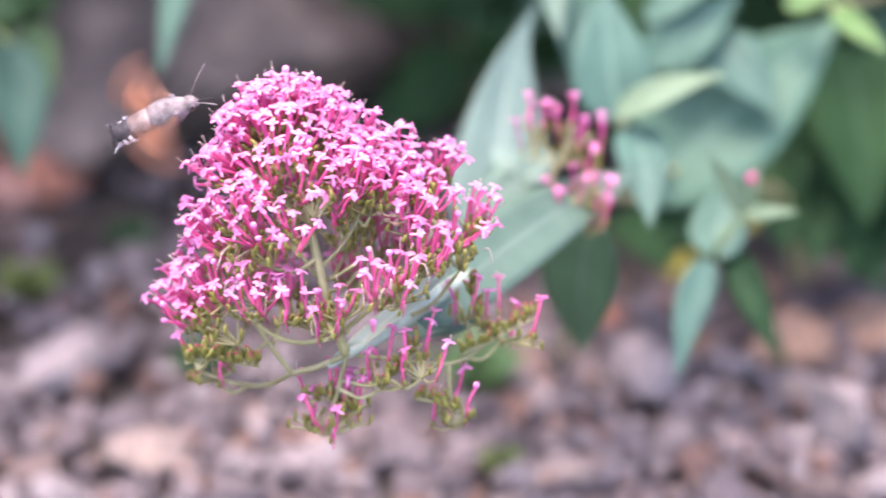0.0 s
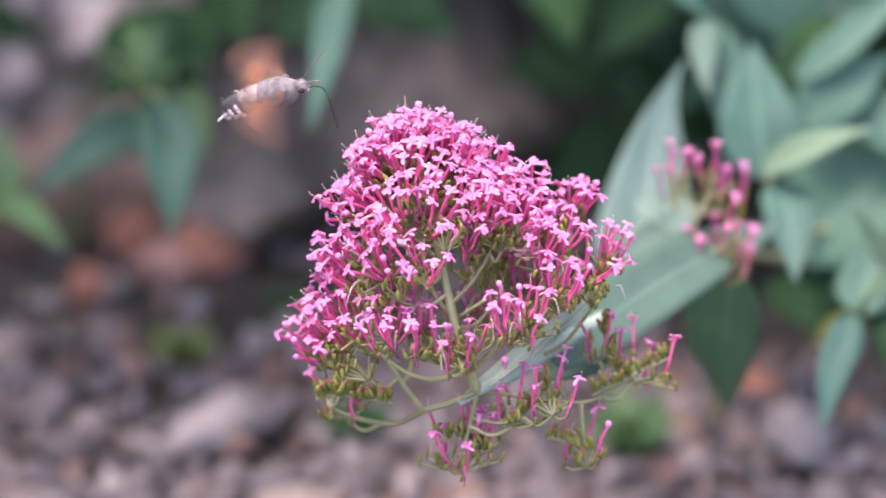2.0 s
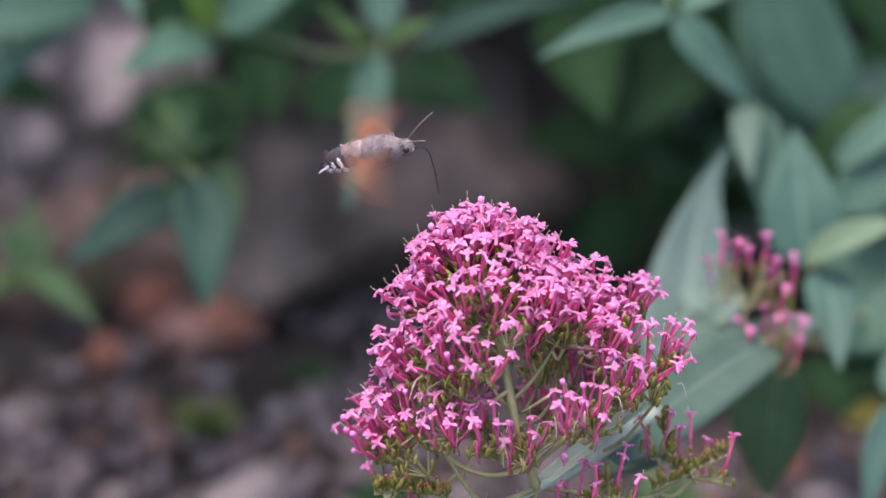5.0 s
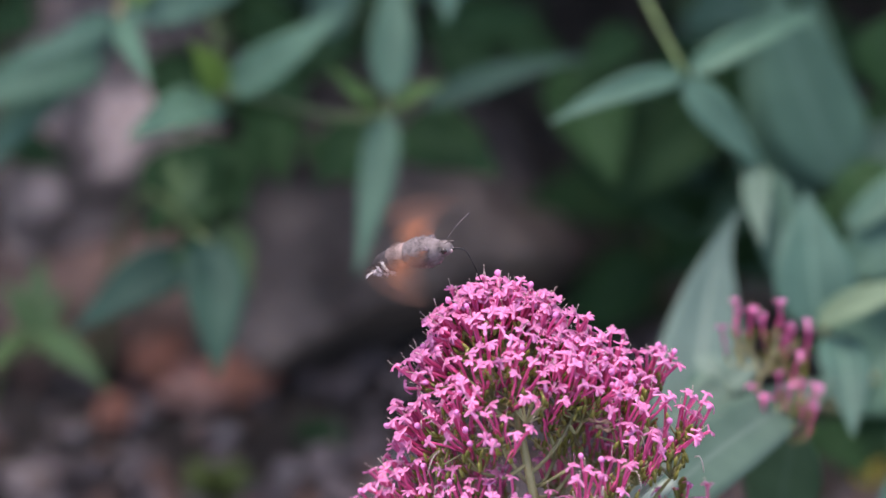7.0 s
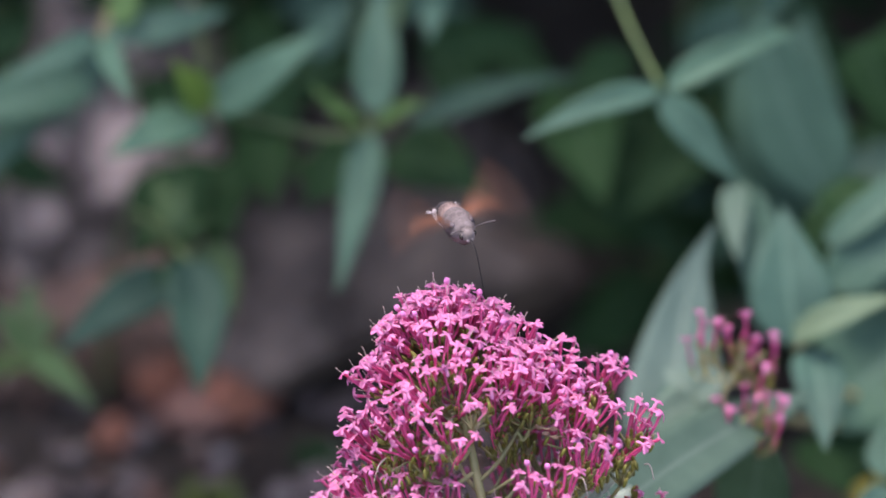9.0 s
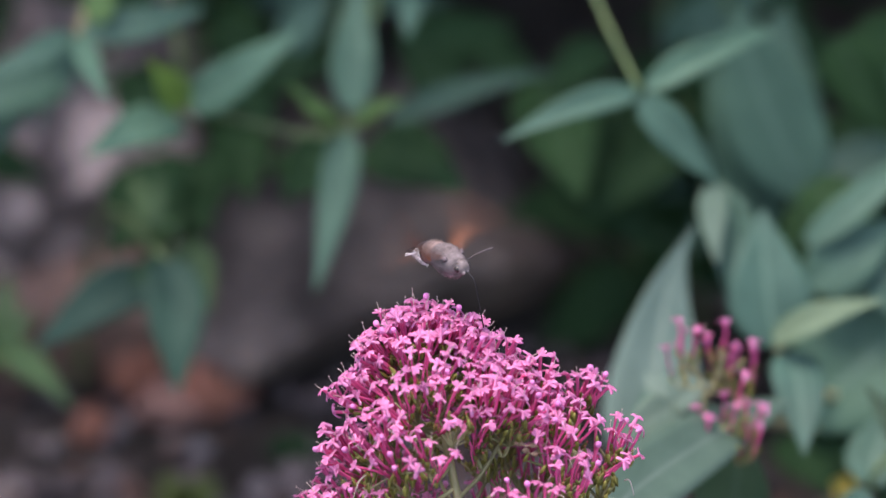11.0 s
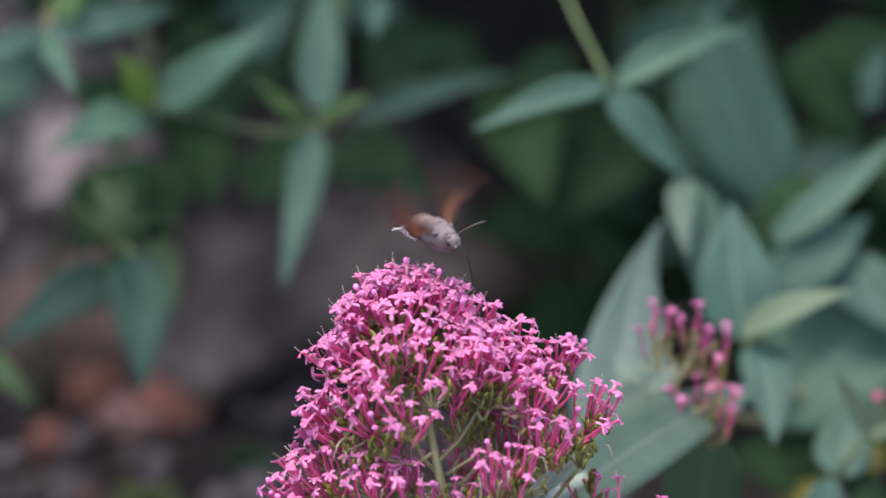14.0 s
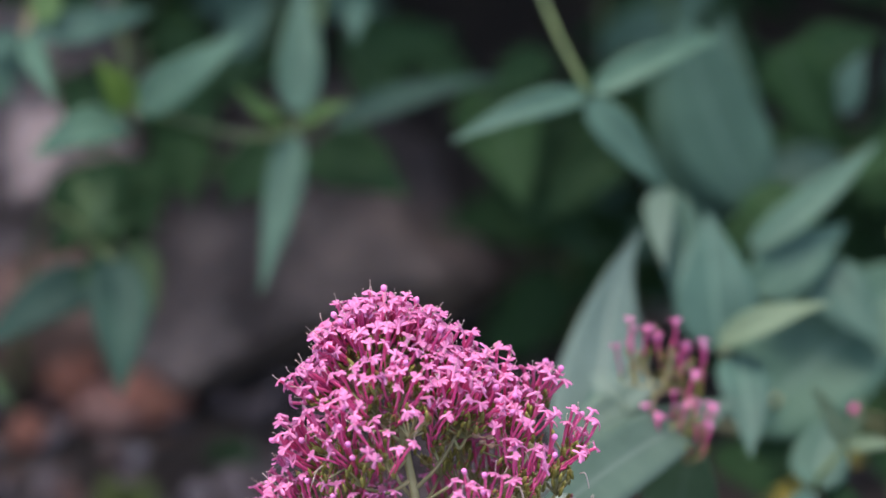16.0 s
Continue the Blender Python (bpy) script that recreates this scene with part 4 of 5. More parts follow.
# ---- background plants ----
def background():
    rightplant = thing("valerian_plant", (0.20, 0.31, 0), "leafy valerian shoot with broad blue-green leaves", "plant", "leafy shoots")
    shoot = thing("valerian_plant", (0.19, 0.24, 0), "young valerian shoot with drooping leaves and a red bud", "plant", "leafy shoots")
    darkplant = thing("valerian_plant", (0.26, 0.42, 0), "valerian plant, its leaf green darkened for shade", "plant", "leafy shoots")
    upper = thing("valerian_plant", (0.15, 0.40, 0), "tall valerian shoot with crossed pairs of grey-green leaves", "plant", "leafy shoots")
    middle = thing("valerian_plant", (0.02, 0.60, 0.10), "valerian shoot hanging over a boulder with fresh green tip", "plant", "leafy shoots")
    leftplant = thing("valerian_plant", (-0.09, 0.60, 0.10), "valerian shoot with pointed grey-green leaves", "plant", "leafy shoots")
    low = thing("valerian_plant", (-0.13, 0.40, 0), "low valerian shoot with drooping leaves darkened for shade", "plant", "leafy shoots")
    lowbright = thing("valerian_plant", (-0.17, 0.33, 0), "small fresh green shoot beside the gravel", "plant", "leafy shoots")
    # rightplant
    leaf(rightplant, (0.0799, 0.1437, 0.1000), (0.0864, 0.1950, 0.1642), 0.0310, pale_glaucous, sag=-.05, fold=.3, bow=.005, taper=1.35, hook=.14)
    leaf(rightplant, (0.0901, 0.1172, 0.1364), (0.0716, 0.0859, 0.1403), 0.0133, pale_glaucous, sag=.06)
    leaf(rightplant, (0.0901, 0.1172, 0.1364), (0.0808, 0.1262, 0.1440), 0.0112, pale_glaucous, sag=.05)
    leaf(rightplant, (0.0901, 0.1172, 0.1364), (0.1018, 0.1207, 0.1438), 0.0101, pale_glaucous, sag=.05)
    leaf(rightplant, (0.0901, 0.1168, 0.1356), (0.0949, 0.1006, 0.1244), 0.0112, pale_glaucous, sag=.05)
    leaf(rightplant, (0.1246, 0.1747, 0.1296), (0.1205, 0.2029, 0.1663), 0.0280, glaucous, sag=.05)
    leaf(rightplant, (0.1234, 0.1710, 0.1335), (0.1583, 0.1586, 0.1541), 0.0107, pale_green, sag=.08)
    leaf(rightplant, (0.1294, 0.1694, 0.1300), (0.1326, 0.1286, 0.1134), 0.0170, glaucous, sag=.05)
    leaf(rightplant, (0.1352, 0.2051, 0.0882), (0.2050, 0.2481, 0.1331), 0.0461, glaucous, sag=.06)
    leaf(rightplant, (0.1357, 0.2132, 0.0820), (0.1737, 0.2057, 0.0895), 0.0306, deep_shade_green, sag=.05)
    leaf(rightplant, (0.0938, 0.1527, 0.1179), (0.1063, 0.1184, 0.1153), 0.0165, glaucous, sag=.05)
    leaf(rightplant, (0.0963, 0.1547, 0.1221), (0.0770, 0.1162, 0.1342), 0.0154, glaucous, sag=.06)
    leaf(rightplant, (0.1371, 0.2147, 0.1325), (0.1686, 0.2333, 0.1488), 0.0209, glaucous, sag=.05)
    leaf(rightplant, (0.1762, 0.2433, 0.0992), (0.1577, 0.2262, 0.0861), 0.0232, deep_shade_green, sag=.05)
    # shoot
    leaf(shoot, (0.1519, 0.1327, 0.0986), (0.1406, 0.1034, 0.0712), 0.0121, glaucous, sag=.06)
    leaf(shoot, (0.1601, 0.1429, 0.0969), (0.1739, 0.1195, 0.0705), 0.0114, deep_shade_green, sag=.05)
    leaf(shoot, (0.1547, 0.1377, 0.0975), (0.1625, 0.1619, 0.1139), 0.0194, glaucous, sag=-.05)
    leaf(shoot, (0.1643, 0.1392, 0.1126), (0.1524, 0.1381, 0.1339), 0.0062, pale_green, sag=.0)
    leaf(shoot, (0.1643, 0.1392, 0.1126), (0.1801, 0.1215, 0.1220), 0.0051, pale_green, sag=.05)
    leaf(shoot, (0.1654, 0.1443, 0.1117), (0.1695, 0.1461, 0.1273), 0.0041, pale_green, sag=.0)
    # darkplant: most leaves carry the deep shade here in their green
    leaf(darkplant, (0.2113, 0.2884, 0.1014), (0.2158, 0.2444, 0.0543), 0.0414, deep_shade_green, sag=.04)
    leaf(darkplant, (0.2003, 0.3001, 0.1027), (0.1921, 0.2594, 0.0627), 0.0297, deep_shade_green, sag=.04)
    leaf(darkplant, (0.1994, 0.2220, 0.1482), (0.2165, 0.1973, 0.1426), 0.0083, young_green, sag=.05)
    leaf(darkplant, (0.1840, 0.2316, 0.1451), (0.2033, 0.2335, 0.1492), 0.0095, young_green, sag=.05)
    leaf(darkplant, (0.1947, 0.2948, 0.0676), (0.1997, 0.2467, 0.0356), 0.0337, deep_shade_green, sag=.04)
    leaf(darkplant, (0.2106, 0.2870, 0.0510), (0.2225, 0.2433, 0.0281), 0.0298, deep_shade_green, sag=.04)
    leaf(darkplant, (0.1817, 0.2799, 0.0594), (0.1888, 0.2493, 0.0411), 0.0238, deep_shade_green, sag=.04)
    leaf(darkplant, (0.1576, 0.2775, 0.0542), (0.1401, 0.2479, 0.0381), 0.0257, deep_shade_green, sag=.04)
    leaf(darkplant, (0.1309, 0.2645, 0.0500), (0.1475, 0.2381, 0.0408), 0.0177, deep_shade_green, sag=.04)
    leaf(darkplant, (0.2247, 0.2861, 0.0490), (0.2096, 0.2458, 0.0337), 0.0258, deep_shade_green, sag=.04)
    leaf(darkplant, (0.2281, 0.2898, 0.0806), (0.2365, 0.2393, 0.0433), 0.0316, deep_shade_green, sag=.04)
    # upper
    leaf(upper, (0.0792, 0.2210, 0.2005), (0.0351, 0.1988, 0.1931), 0.0094, glaucous, sag=.06, fold=.4)
    leaf(upper, (0.0823, 0.2244, 0.2007), (0.1254, 0.2461, 0.2116), 0.0102, glaucous, sag=.05, fold=.4)
    leaf(upper, (0.0803, 0.2201, 0.1985), (0.1062, 0.2181, 0.1681), 0.0140, glaucous, sag=.04)
    leaf(upper, (0.1060, 0.2200, 0.1677), (0.1056, 0.1850, 0.1551), 0.0098, silver_leaf, sag=.05)
    leaf(upper, (0.1087, 0.2197, 0.1652), (0.1160, 0.1900, 0.1259), 0.0150, glaucous, sag=.03)
    leaf(upper, (0.1250, 0.2700, 0.1298), (0.1045, 0.2900, 0.1802), 0.0225, shade_glaucous, sag=.03, fold=.1, taper=.85)
    leaf(upper, (0.1240, 0.3440, 0.1022), (0.1345, 0.3934, 0.1608), 0.0459, glaucous, sag=.03)
    leaf(upper, (0.0614, 0.3678, 0.1295), (0.0834, 0.3371, 0.0875), 0.0387, deep_shade_green, sag=.04)
    leaf(upper, (0.0456, 0.3537, 0.1466), (0.0609, 0.3084, 0.1206), 0.0301, deep_shade_green, sag=.04)
    leaf(upper, (0.1381, 0.2562, 0.1506), (0.1634, 0.2283, 0.1380), 0.0230, deep_shade_green, sag=.04)
    leaf(upper, (0.1350, 0.2629, 0.1412), (0.1574, 0.2350, 0.1051), 0.0213, deep_shade_green, sag=.04)
    leaf(upper, (0.1501, 0.3051, 0.1845), (0.1677, 0.2902, 0.1525), 0.0235, deep_shade_green, sag=.04)
    leaf(upper, (0.2112, 0.2953, 0.1634), (0.1663, 0.2570, 0.1522), 0.0175, deep_shade_green, sag=.04)
    leaf(upper, (0.0699, 0.3588, 0.1576), (0.0452, 0.3327, 0.1491), 0.0161, deep_shade_green, sag=.04)
    leaf(upper, (0.1575, 0.3202, 0.1696), (0.1851, 0.3253, 0.1805), 0.0218, deep_shade_green, sag=.04)
    leaf(upper, (0.1594, 0.2274, 0.1361), (0.1798, 0.2071, 0.1163), 0.0209, glaucous, sag=.04)
    leaf(upper, (0.1360, 0.2206, 0.1453), (0.1794, 0.2452, 0.1742), 0.0118, glaucous, sag=.03)
    leaf(upper, (0.1701, 0.2952, 0.1631), (0.1778, 0.3043, 0.1827), 0.0118, glaucous, sag=.03)
    leaf(upper, (0.1378, 0.2620, 0.1437), (0.1135, 0.2850, 0.2029), 0.0330, shade_glaucous, sag=.03, fold=.1, taper=.85)
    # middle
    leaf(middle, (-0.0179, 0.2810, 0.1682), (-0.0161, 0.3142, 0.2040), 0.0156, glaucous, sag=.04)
    leaf(middle, (-0.0198, 0.2731, 0.1632), (-0.0290, 0.2231, 0.1269), 0.0130, shade_glaucous, sag=.05)
    leaf(middle, (-0.0221, 0.2739, 0.1649), (-0.0384, 0.2619, 0.1863), 0.0066, young_green, sag=.03)
    leaf(middle, (-0.0217, 0.2748, 0.1667), (-0.0328, 0.2489, 0.1821), 0.0056, young_green, sag=.03)
    leaf(middle, (-0.0159, 0.2742, 0.1655), (0.0002, 0.2594, 0.1811), 0.0052, young_green, sag=.03)
    leaf(middle, (-0.0057, 0.2900, 0.1600), (0.0509, 0.3050, 0.1717), 0.0098, deep_shade_teal, sag=.04)
    leaf(middle, (-0.0137, 0.3173, 0.1395), (0.0199, 0.2917, 0.1320), 0.0257, deep_shade_green, sag=.04)
    leaf(middle, (-0.0245, 0.3094, 0.1462), (-0.0443, 0.2993, 0.1247), 0.0178, deep_shade_green, sag=.04)
    leaf(middle, (-0.0049, 0.3773, 0.1499), (0.0363, 0.3992, 0.1496), 0.0246, deep_shade_green, sag=.04)
    leaf(middle, (0.0031, 0.3117, 0.1987), (0.0012, 0.2866, 0.1922), 0.0084, glaucous, sag=.03)
    leaf(middle, (-0.0331, 0.3605, 0.1613), (-0.0533, 0.3520, 0.1430), 0.0182, deep_shade_green, sag=.04)
    leaf(middle, (0.0154, 0.3603, 0.1372), (-0.0049, 0.3773, 0.1499), 0.0203, deep_shade_green, sag=.04)
    leaf(middle, (0.0237, 0.3773, 0.1499), (0.0461, 0.3712, 0.1369), 0.0184, deep_shade_green, sag=.04)
    leaf(middle, (-0.0452, 0.3434, 0.1247), (-0.0289, 0.3266, 0.1123), 0.0201, deep_shade_green, sag=.04)
    # leftplant
    leaf(leftplant, (-0.0737, 0.2814, 0.1691), (-0.0343, 0.2789, 0.1992), 0.0159, glaucous, sag=.06)
    leaf(leftplant, (-0.0768, 0.2748, 0.1667), (-0.1067, 0.2422, 0.1678), 0.0175, glaucous, sag=.08)
    leaf(leftplant, (-0.0768, 0.2732, 0.1720), (-0.0850, 0.2600, 0.1965), 0.0085, lime_green, sag=.03)
    leaf(leftplant, (-0.0749, 0.2736, 0.1728), (-0.0795, 0.2680, 0.1908), 0.0062, lime_green, sag=.03)
    leaf(leftplant, (-0.0908, 0.3243, 0.1310), (-0.0855, 0.2811, 0.1092), 0.0318, deep_shade_green, sag=.04)
    leaf(leftplant, (-0.0731, 0.3334, 0.1269), (-0.0760, 0.2918, 0.1086), 0.0239, deep_shade_green, sag=.04)
    leaf(leftplant, (-0.0614, 0.3469, 0.1320), (-0.0568, 0.3175, 0.1165), 0.0221, deep_shade_green, sag=.04)
    leaf(leftplant, (-0.1098, 0.2782, 0.1978), (-0.0984, 0.2413, 0.1895), 0.0086, glaucous, sag=.04)
    leaf(leftplant, (-0.1136, 0.2781, 0.1974), (-0.1424, 0.2531, 0.1913), 0.0090, glaucous, sag=.06)
    leaf(leftplant, (-0.1084, 0.2879, 0.1948), (-0.0694, 0.3097, 0.1942), 0.0135, glaucous, sag=.04)
    leaf(leftplant, (-0.1055, 0.2891, 0.1974), (-0.0997, 0.2973, 0.2150), 0.0116, young_green, sag=.03)
    leaf(leftplant, (-0.1205, 0.3177, 0.1642), (-0.1654, 0.2927, 0.1578), 0.0223, glaucous, sag=.05)
    leaf(leftplant, (-0.1361, 0.3252, 0.1566), (-0.1583, 0.2927, 0.1342), 0.0154, glaucous, sag=.05)
    leaf(leftplant, (-0.0538, 0.3747, 0.1443), (-0.0722, 0.3816, 0.1591), 0.0224, deep_shade_green, sag=.04)
    leaf(leftplant, (-0.0452, 0.3588, 0.1576), (-0.0291, 0.3673, 0.1759), 0.0158, glaucous, sag=.04)
    leaf(leftplant, (-0.0977, 0.3537, 0.1466), (-0.0912, 0.3343, 0.1287), 0.0222, deep_shade_green, sag=.04)
    leaf(leftplant, (-0.0634, 0.3545, 0.1485), (-0.0493, 0.3469, 0.1320), 0.0182, deep_shade_green, sag=.04)
    leaf(leftplant, (-0.0883, 0.3110, 0.1260), (-0.0681, 0.2951, 0.1157), 0.0179, deep_shade_green, sag=.04)
    leaf(leftplant, (-0.1448, 0.3437, 0.1726), (-0.1608, 0.3404, 0.1654), 0.0160, deep_shade_green, sag=.04)
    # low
    leaf(low, (-0.0807, 0.2548, 0.1240), (-0.0768, 0.2172, 0.0907), 0.0216, deep_shade_teal, sag=.05)
    leaf(low, (-0.0870, 0.2707, 0.1108), (-0.1279, 0.2506, 0.0911), 0.0184, deep_shade_teal, sag=.08)
    leaf(low, (-0.0783, 0.2539, 0.1219), (-0.0939, 0.2514, 0.1166), 0.0136, deep_shade_green, sag=.04)
    leaf(low, (-0.0880, 0.2757, 0.1190), (-0.0958, 0.2960, 0.1391), 0.0075, fresh_green, sag=.04)
    leaf(low, (-0.0880, 0.2757, 0.1190), (-0.0850, 0.2900, 0.1400), 0.0070, fresh_green, sag=.04)
    leaf(low, (-0.0880, 0.2757, 0.1190), (-0.1010, 0.2700, 0.1290), 0.0070, fresh_green, sag=.04)
    leaf(low, (-0.0880, 0.2757, 0.1190), (-0.0760, 0.2700, 0.1330), 0.0065, fresh_green, sag=.04)
    leaf(low, (-0.0880, 0.2757, 0.1190), (-0.0905, 0.2600, 0.1330), 0.0060, fresh_green, sag=.04)
    leaf(low, (-0.0899, 0.2993, 0.1247), (-0.1052, 0.2827, 0.1128), 0.0158, deep_shade_green, sag=.04)
    leaf(low, (-0.0772, 0.2753, 0.1205), (-0.0671, 0.2563, 0.1035), 0.0156, fresh_green, sag=.04)
    # lowbright
    leaf(lowbright, (-0.1436, 0.2864, 0.0733), (-0.1428, 0.3070, 0.0938), 0.0112, fresh_green, sag=.02)
    leaf(lowbright, (-0.1420, 0.2864, 0.0733), (-0.1164, 0.2513, 0.0690), 0.0103, fresh_green, sag=.05)
    leaf(lowbright, (-0.1450, 0.2861, 0.0728), (-0.1583, 0.2636, 0.0717), 0.0099, fresh_green, sag=.05)
    leaf(lowbright, (-0.1436, 0.2866, 0.0737), (-0.1550, 0.2941, 0.0899), 0.0088, fresh_green, sag=.03)
    leaf(lowbright, (-0.1428, 0.2866, 0.0737), (-0.1321, 0.2925, 0.0863), 0.0080, fresh_green, sag=.03)
    stem(rightplant, [(0.20, 0.31, -0.004), (0.185, 0.26, 0.06), (0.14, 0.205, 0.085), (0.094, 0.153, 0.118)], 0.0028, 0.0015, stem_green)
    stem(rightplant, [(0.175, 0.25, 0.07), (0.14, 0.20, 0.10), (0.1246, 0.1747, 0.1296)], 0.002, 0.0013, stem_green)
    stem(shoot, [(0.19, 0.24, -0.004), (0.17, 0.17, 0.07), (0.1547, 0.1377, 0.0975), (0.1643, 0.1392, 0.1126)], 0.0016, 0.0009, young_stem)
    bm = bmesh.new()
    blob(bm, Vector((0.1665, 0.1423, 0.1240)) - origin[shoot.name], (0.0014, 0.0012, 0.0017), rough=0.2, detail=2)
    part("bud", bm, tube_pink, shoot, "small red flower bud")
    stem(darkplant, [(0.26, 0.42, -0.004), (0.25, 0.36, 0.09), (0.215, 0.29, 0.12), (0.1994, 0.222, 0.148)], 0.0028, 0.0015, stem_green)
    stem(upper, [(0.15, 0.40, -0.004), (0.10, 0.42, 0.20), (0.055, 0.34, 0.27), (0.058, 0.28, 0.237), (0.0676, 0.2537, 0.2162), (0.0803, 0.2223, 0.2008)], 0.0015, 0.0009, young_stem)
    stem(upper, [(0.1064, 0.272, 0.137), (0.108, 0.24, 0.15), (0.106, 0.22, 0.1675)], 0.0016, 0.0012, young_stem)
    stem(upper, [(0.15, 0.40, -0.004), (0.135, 0.33, 0.08), (0.1167, 0.1963, 0.1404)], 0.0024, 0.0014, stem_green)
    stem(middle, [(0.02, 0.60, 0.09), (0.01, 0.47, 0.19), (-0.01, 0.36, 0.185), (-0.018, 0.277, 0.163)], 0.0026, 0.0014, young_stem)
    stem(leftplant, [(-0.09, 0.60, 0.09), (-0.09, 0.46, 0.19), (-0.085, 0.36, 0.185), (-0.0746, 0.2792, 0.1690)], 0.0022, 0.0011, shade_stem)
    stem(leftplant, [(-0.0183, 0.2800, 0.1610), (-0.0358, 0.2793, 0.1598), (-0.0592, 0.2816, 0.1648), (-0.0746, 0.2792, 0.1690)], 0.0014, 0.0012, young_stem)
    stem(leftplant, [(-0.09, 0.46, 0.19), (-0.105, 0.36, 0.205), (-0.111, 0.278, 0.1975)], 0.0018, 0.0012, stem_green)
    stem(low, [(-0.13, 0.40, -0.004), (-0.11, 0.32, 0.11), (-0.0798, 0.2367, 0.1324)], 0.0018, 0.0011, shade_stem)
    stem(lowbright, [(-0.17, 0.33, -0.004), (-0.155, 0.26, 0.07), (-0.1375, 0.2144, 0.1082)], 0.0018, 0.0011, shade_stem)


# stem green with shade mixed in, for stems under the foliage
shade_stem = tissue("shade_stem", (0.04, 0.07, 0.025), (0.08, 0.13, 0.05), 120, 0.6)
young_stem = tissue("young_stem", (0.05, 0.10, 0.035), (0.09, 0.155, 0.055), 120, 0.5)
background()


def shade_plant(rnd, foot, knee, tip, small, big, share):
    """A filler stem from the bank with leaf pairs, many in the shade-darkened green."""
    plant = thing("valerian_plant", foot, "filler valerian stem, its greens darkened for shade", "plant", "shaded shoots")
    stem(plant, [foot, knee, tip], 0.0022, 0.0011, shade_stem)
    line = spline([foot, knee, tip], 6)
    for k in range(3, len(line), 2):
        for s in (-1, 1):
            d = Vector((s * rnd.uniform(0.2, 1.2), -0.7 * rnd.random(), rnd.uniform(-0.7, 0.5))).normalized() * rnd.uniform(small, big)
            leaf(plant, line[k], line[k] + d, d.length * rnd.uniform(0.38, 0.58), deep_shade_green if rnd.random() < share else glaucous, sag=0.06)


def shade_foliage():
    """Shade-darkened leaves further back, and unseen ones added above, on stems from the bank."""
    rnd = random.Random(11)
    for n in range(26):
        x, y = -0.24 + 0.0215 * n + rnd.uniform(-0.01, 0.01), rnd.uniform(0.54, 0.66)
        z = bank_height(y) - 0.03
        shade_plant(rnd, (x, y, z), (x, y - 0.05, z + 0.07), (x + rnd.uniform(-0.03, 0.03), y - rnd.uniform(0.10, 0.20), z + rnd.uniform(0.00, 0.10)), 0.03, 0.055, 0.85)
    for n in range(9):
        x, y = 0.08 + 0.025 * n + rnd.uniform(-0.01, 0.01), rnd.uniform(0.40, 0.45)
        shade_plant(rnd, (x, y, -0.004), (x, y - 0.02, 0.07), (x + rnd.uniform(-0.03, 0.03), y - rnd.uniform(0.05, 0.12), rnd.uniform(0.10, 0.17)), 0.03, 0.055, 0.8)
    # taller tier out of view, added to cut the light on the stones
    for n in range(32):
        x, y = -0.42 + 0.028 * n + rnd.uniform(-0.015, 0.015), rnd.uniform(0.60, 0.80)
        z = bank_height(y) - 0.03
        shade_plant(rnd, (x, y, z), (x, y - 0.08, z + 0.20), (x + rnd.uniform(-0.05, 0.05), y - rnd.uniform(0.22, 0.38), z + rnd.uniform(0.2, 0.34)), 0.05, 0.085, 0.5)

    # unseen tall stems, added above the view to lean out and shade the stones
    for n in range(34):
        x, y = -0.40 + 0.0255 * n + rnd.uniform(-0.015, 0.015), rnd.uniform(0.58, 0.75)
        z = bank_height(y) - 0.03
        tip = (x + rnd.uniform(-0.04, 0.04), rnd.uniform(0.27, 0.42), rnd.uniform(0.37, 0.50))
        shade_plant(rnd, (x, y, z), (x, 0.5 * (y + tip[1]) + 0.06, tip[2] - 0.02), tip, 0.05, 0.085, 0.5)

    # more unseen stems on this side, added to darken the plants below
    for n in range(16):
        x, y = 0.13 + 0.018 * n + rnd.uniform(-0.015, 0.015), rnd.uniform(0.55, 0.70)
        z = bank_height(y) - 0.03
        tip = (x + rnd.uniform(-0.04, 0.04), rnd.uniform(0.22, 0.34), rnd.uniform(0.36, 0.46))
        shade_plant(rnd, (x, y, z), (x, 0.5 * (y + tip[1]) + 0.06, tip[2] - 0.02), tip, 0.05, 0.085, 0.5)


shade_foliage()


moss_green = leaf_material("moss_green_leaf", (0.035, 0.06, 0.014), (0.07, 0.10, 0.028), (0.09, 0.12, 0.04), 0.65)


def weed(place, count, size, mat, seed, label):
    """A small rosette of leaves between the stones."""
    rnd = random.Random(seed)
    plant = thing("weed", place, label, "plant", "small weeds")
    for i in range(count):
        a = i * 2.4 + rnd.uniform(-0.3, 0.3)
        d = Vector((math.cos(a), math.sin(a), rnd.uniform(0.3, 1.1))).normalized() * size * rnd.uniform(0.6, 1.1)
        b = Vector(place) + Vector((0, 0, 0.004))
        leaf(plant, b, b + d, size * 0.5, mat, sag=0.12)


weed((-0.082, 0.302, 0), 10, 0.017, moss_green, 1, "small fresh green weed among gravel stones")
weed((-0.015, 0.236, 0), 9, 0.018, deep_shade_green, 2, "small dark green weed among gravel stones")
weed((0.080, 0.228, 0), 8, 0.026, fresh_green, 3, "small grey-green weed among gravel stones")
weed((0.085, 0.166, 0), 6, 0.012, moss_green, 4, "tiny green seedling between gravel stones")
weed((0.155, 0.315, 0), 7, 0.016, moss_green, 5, "yellowish green weed below the leaves")
weed((-0.045, 0.335, 0), 8, 0.014, deep_shade_green, 6, "dark moss-green weed at the boulder's foot")


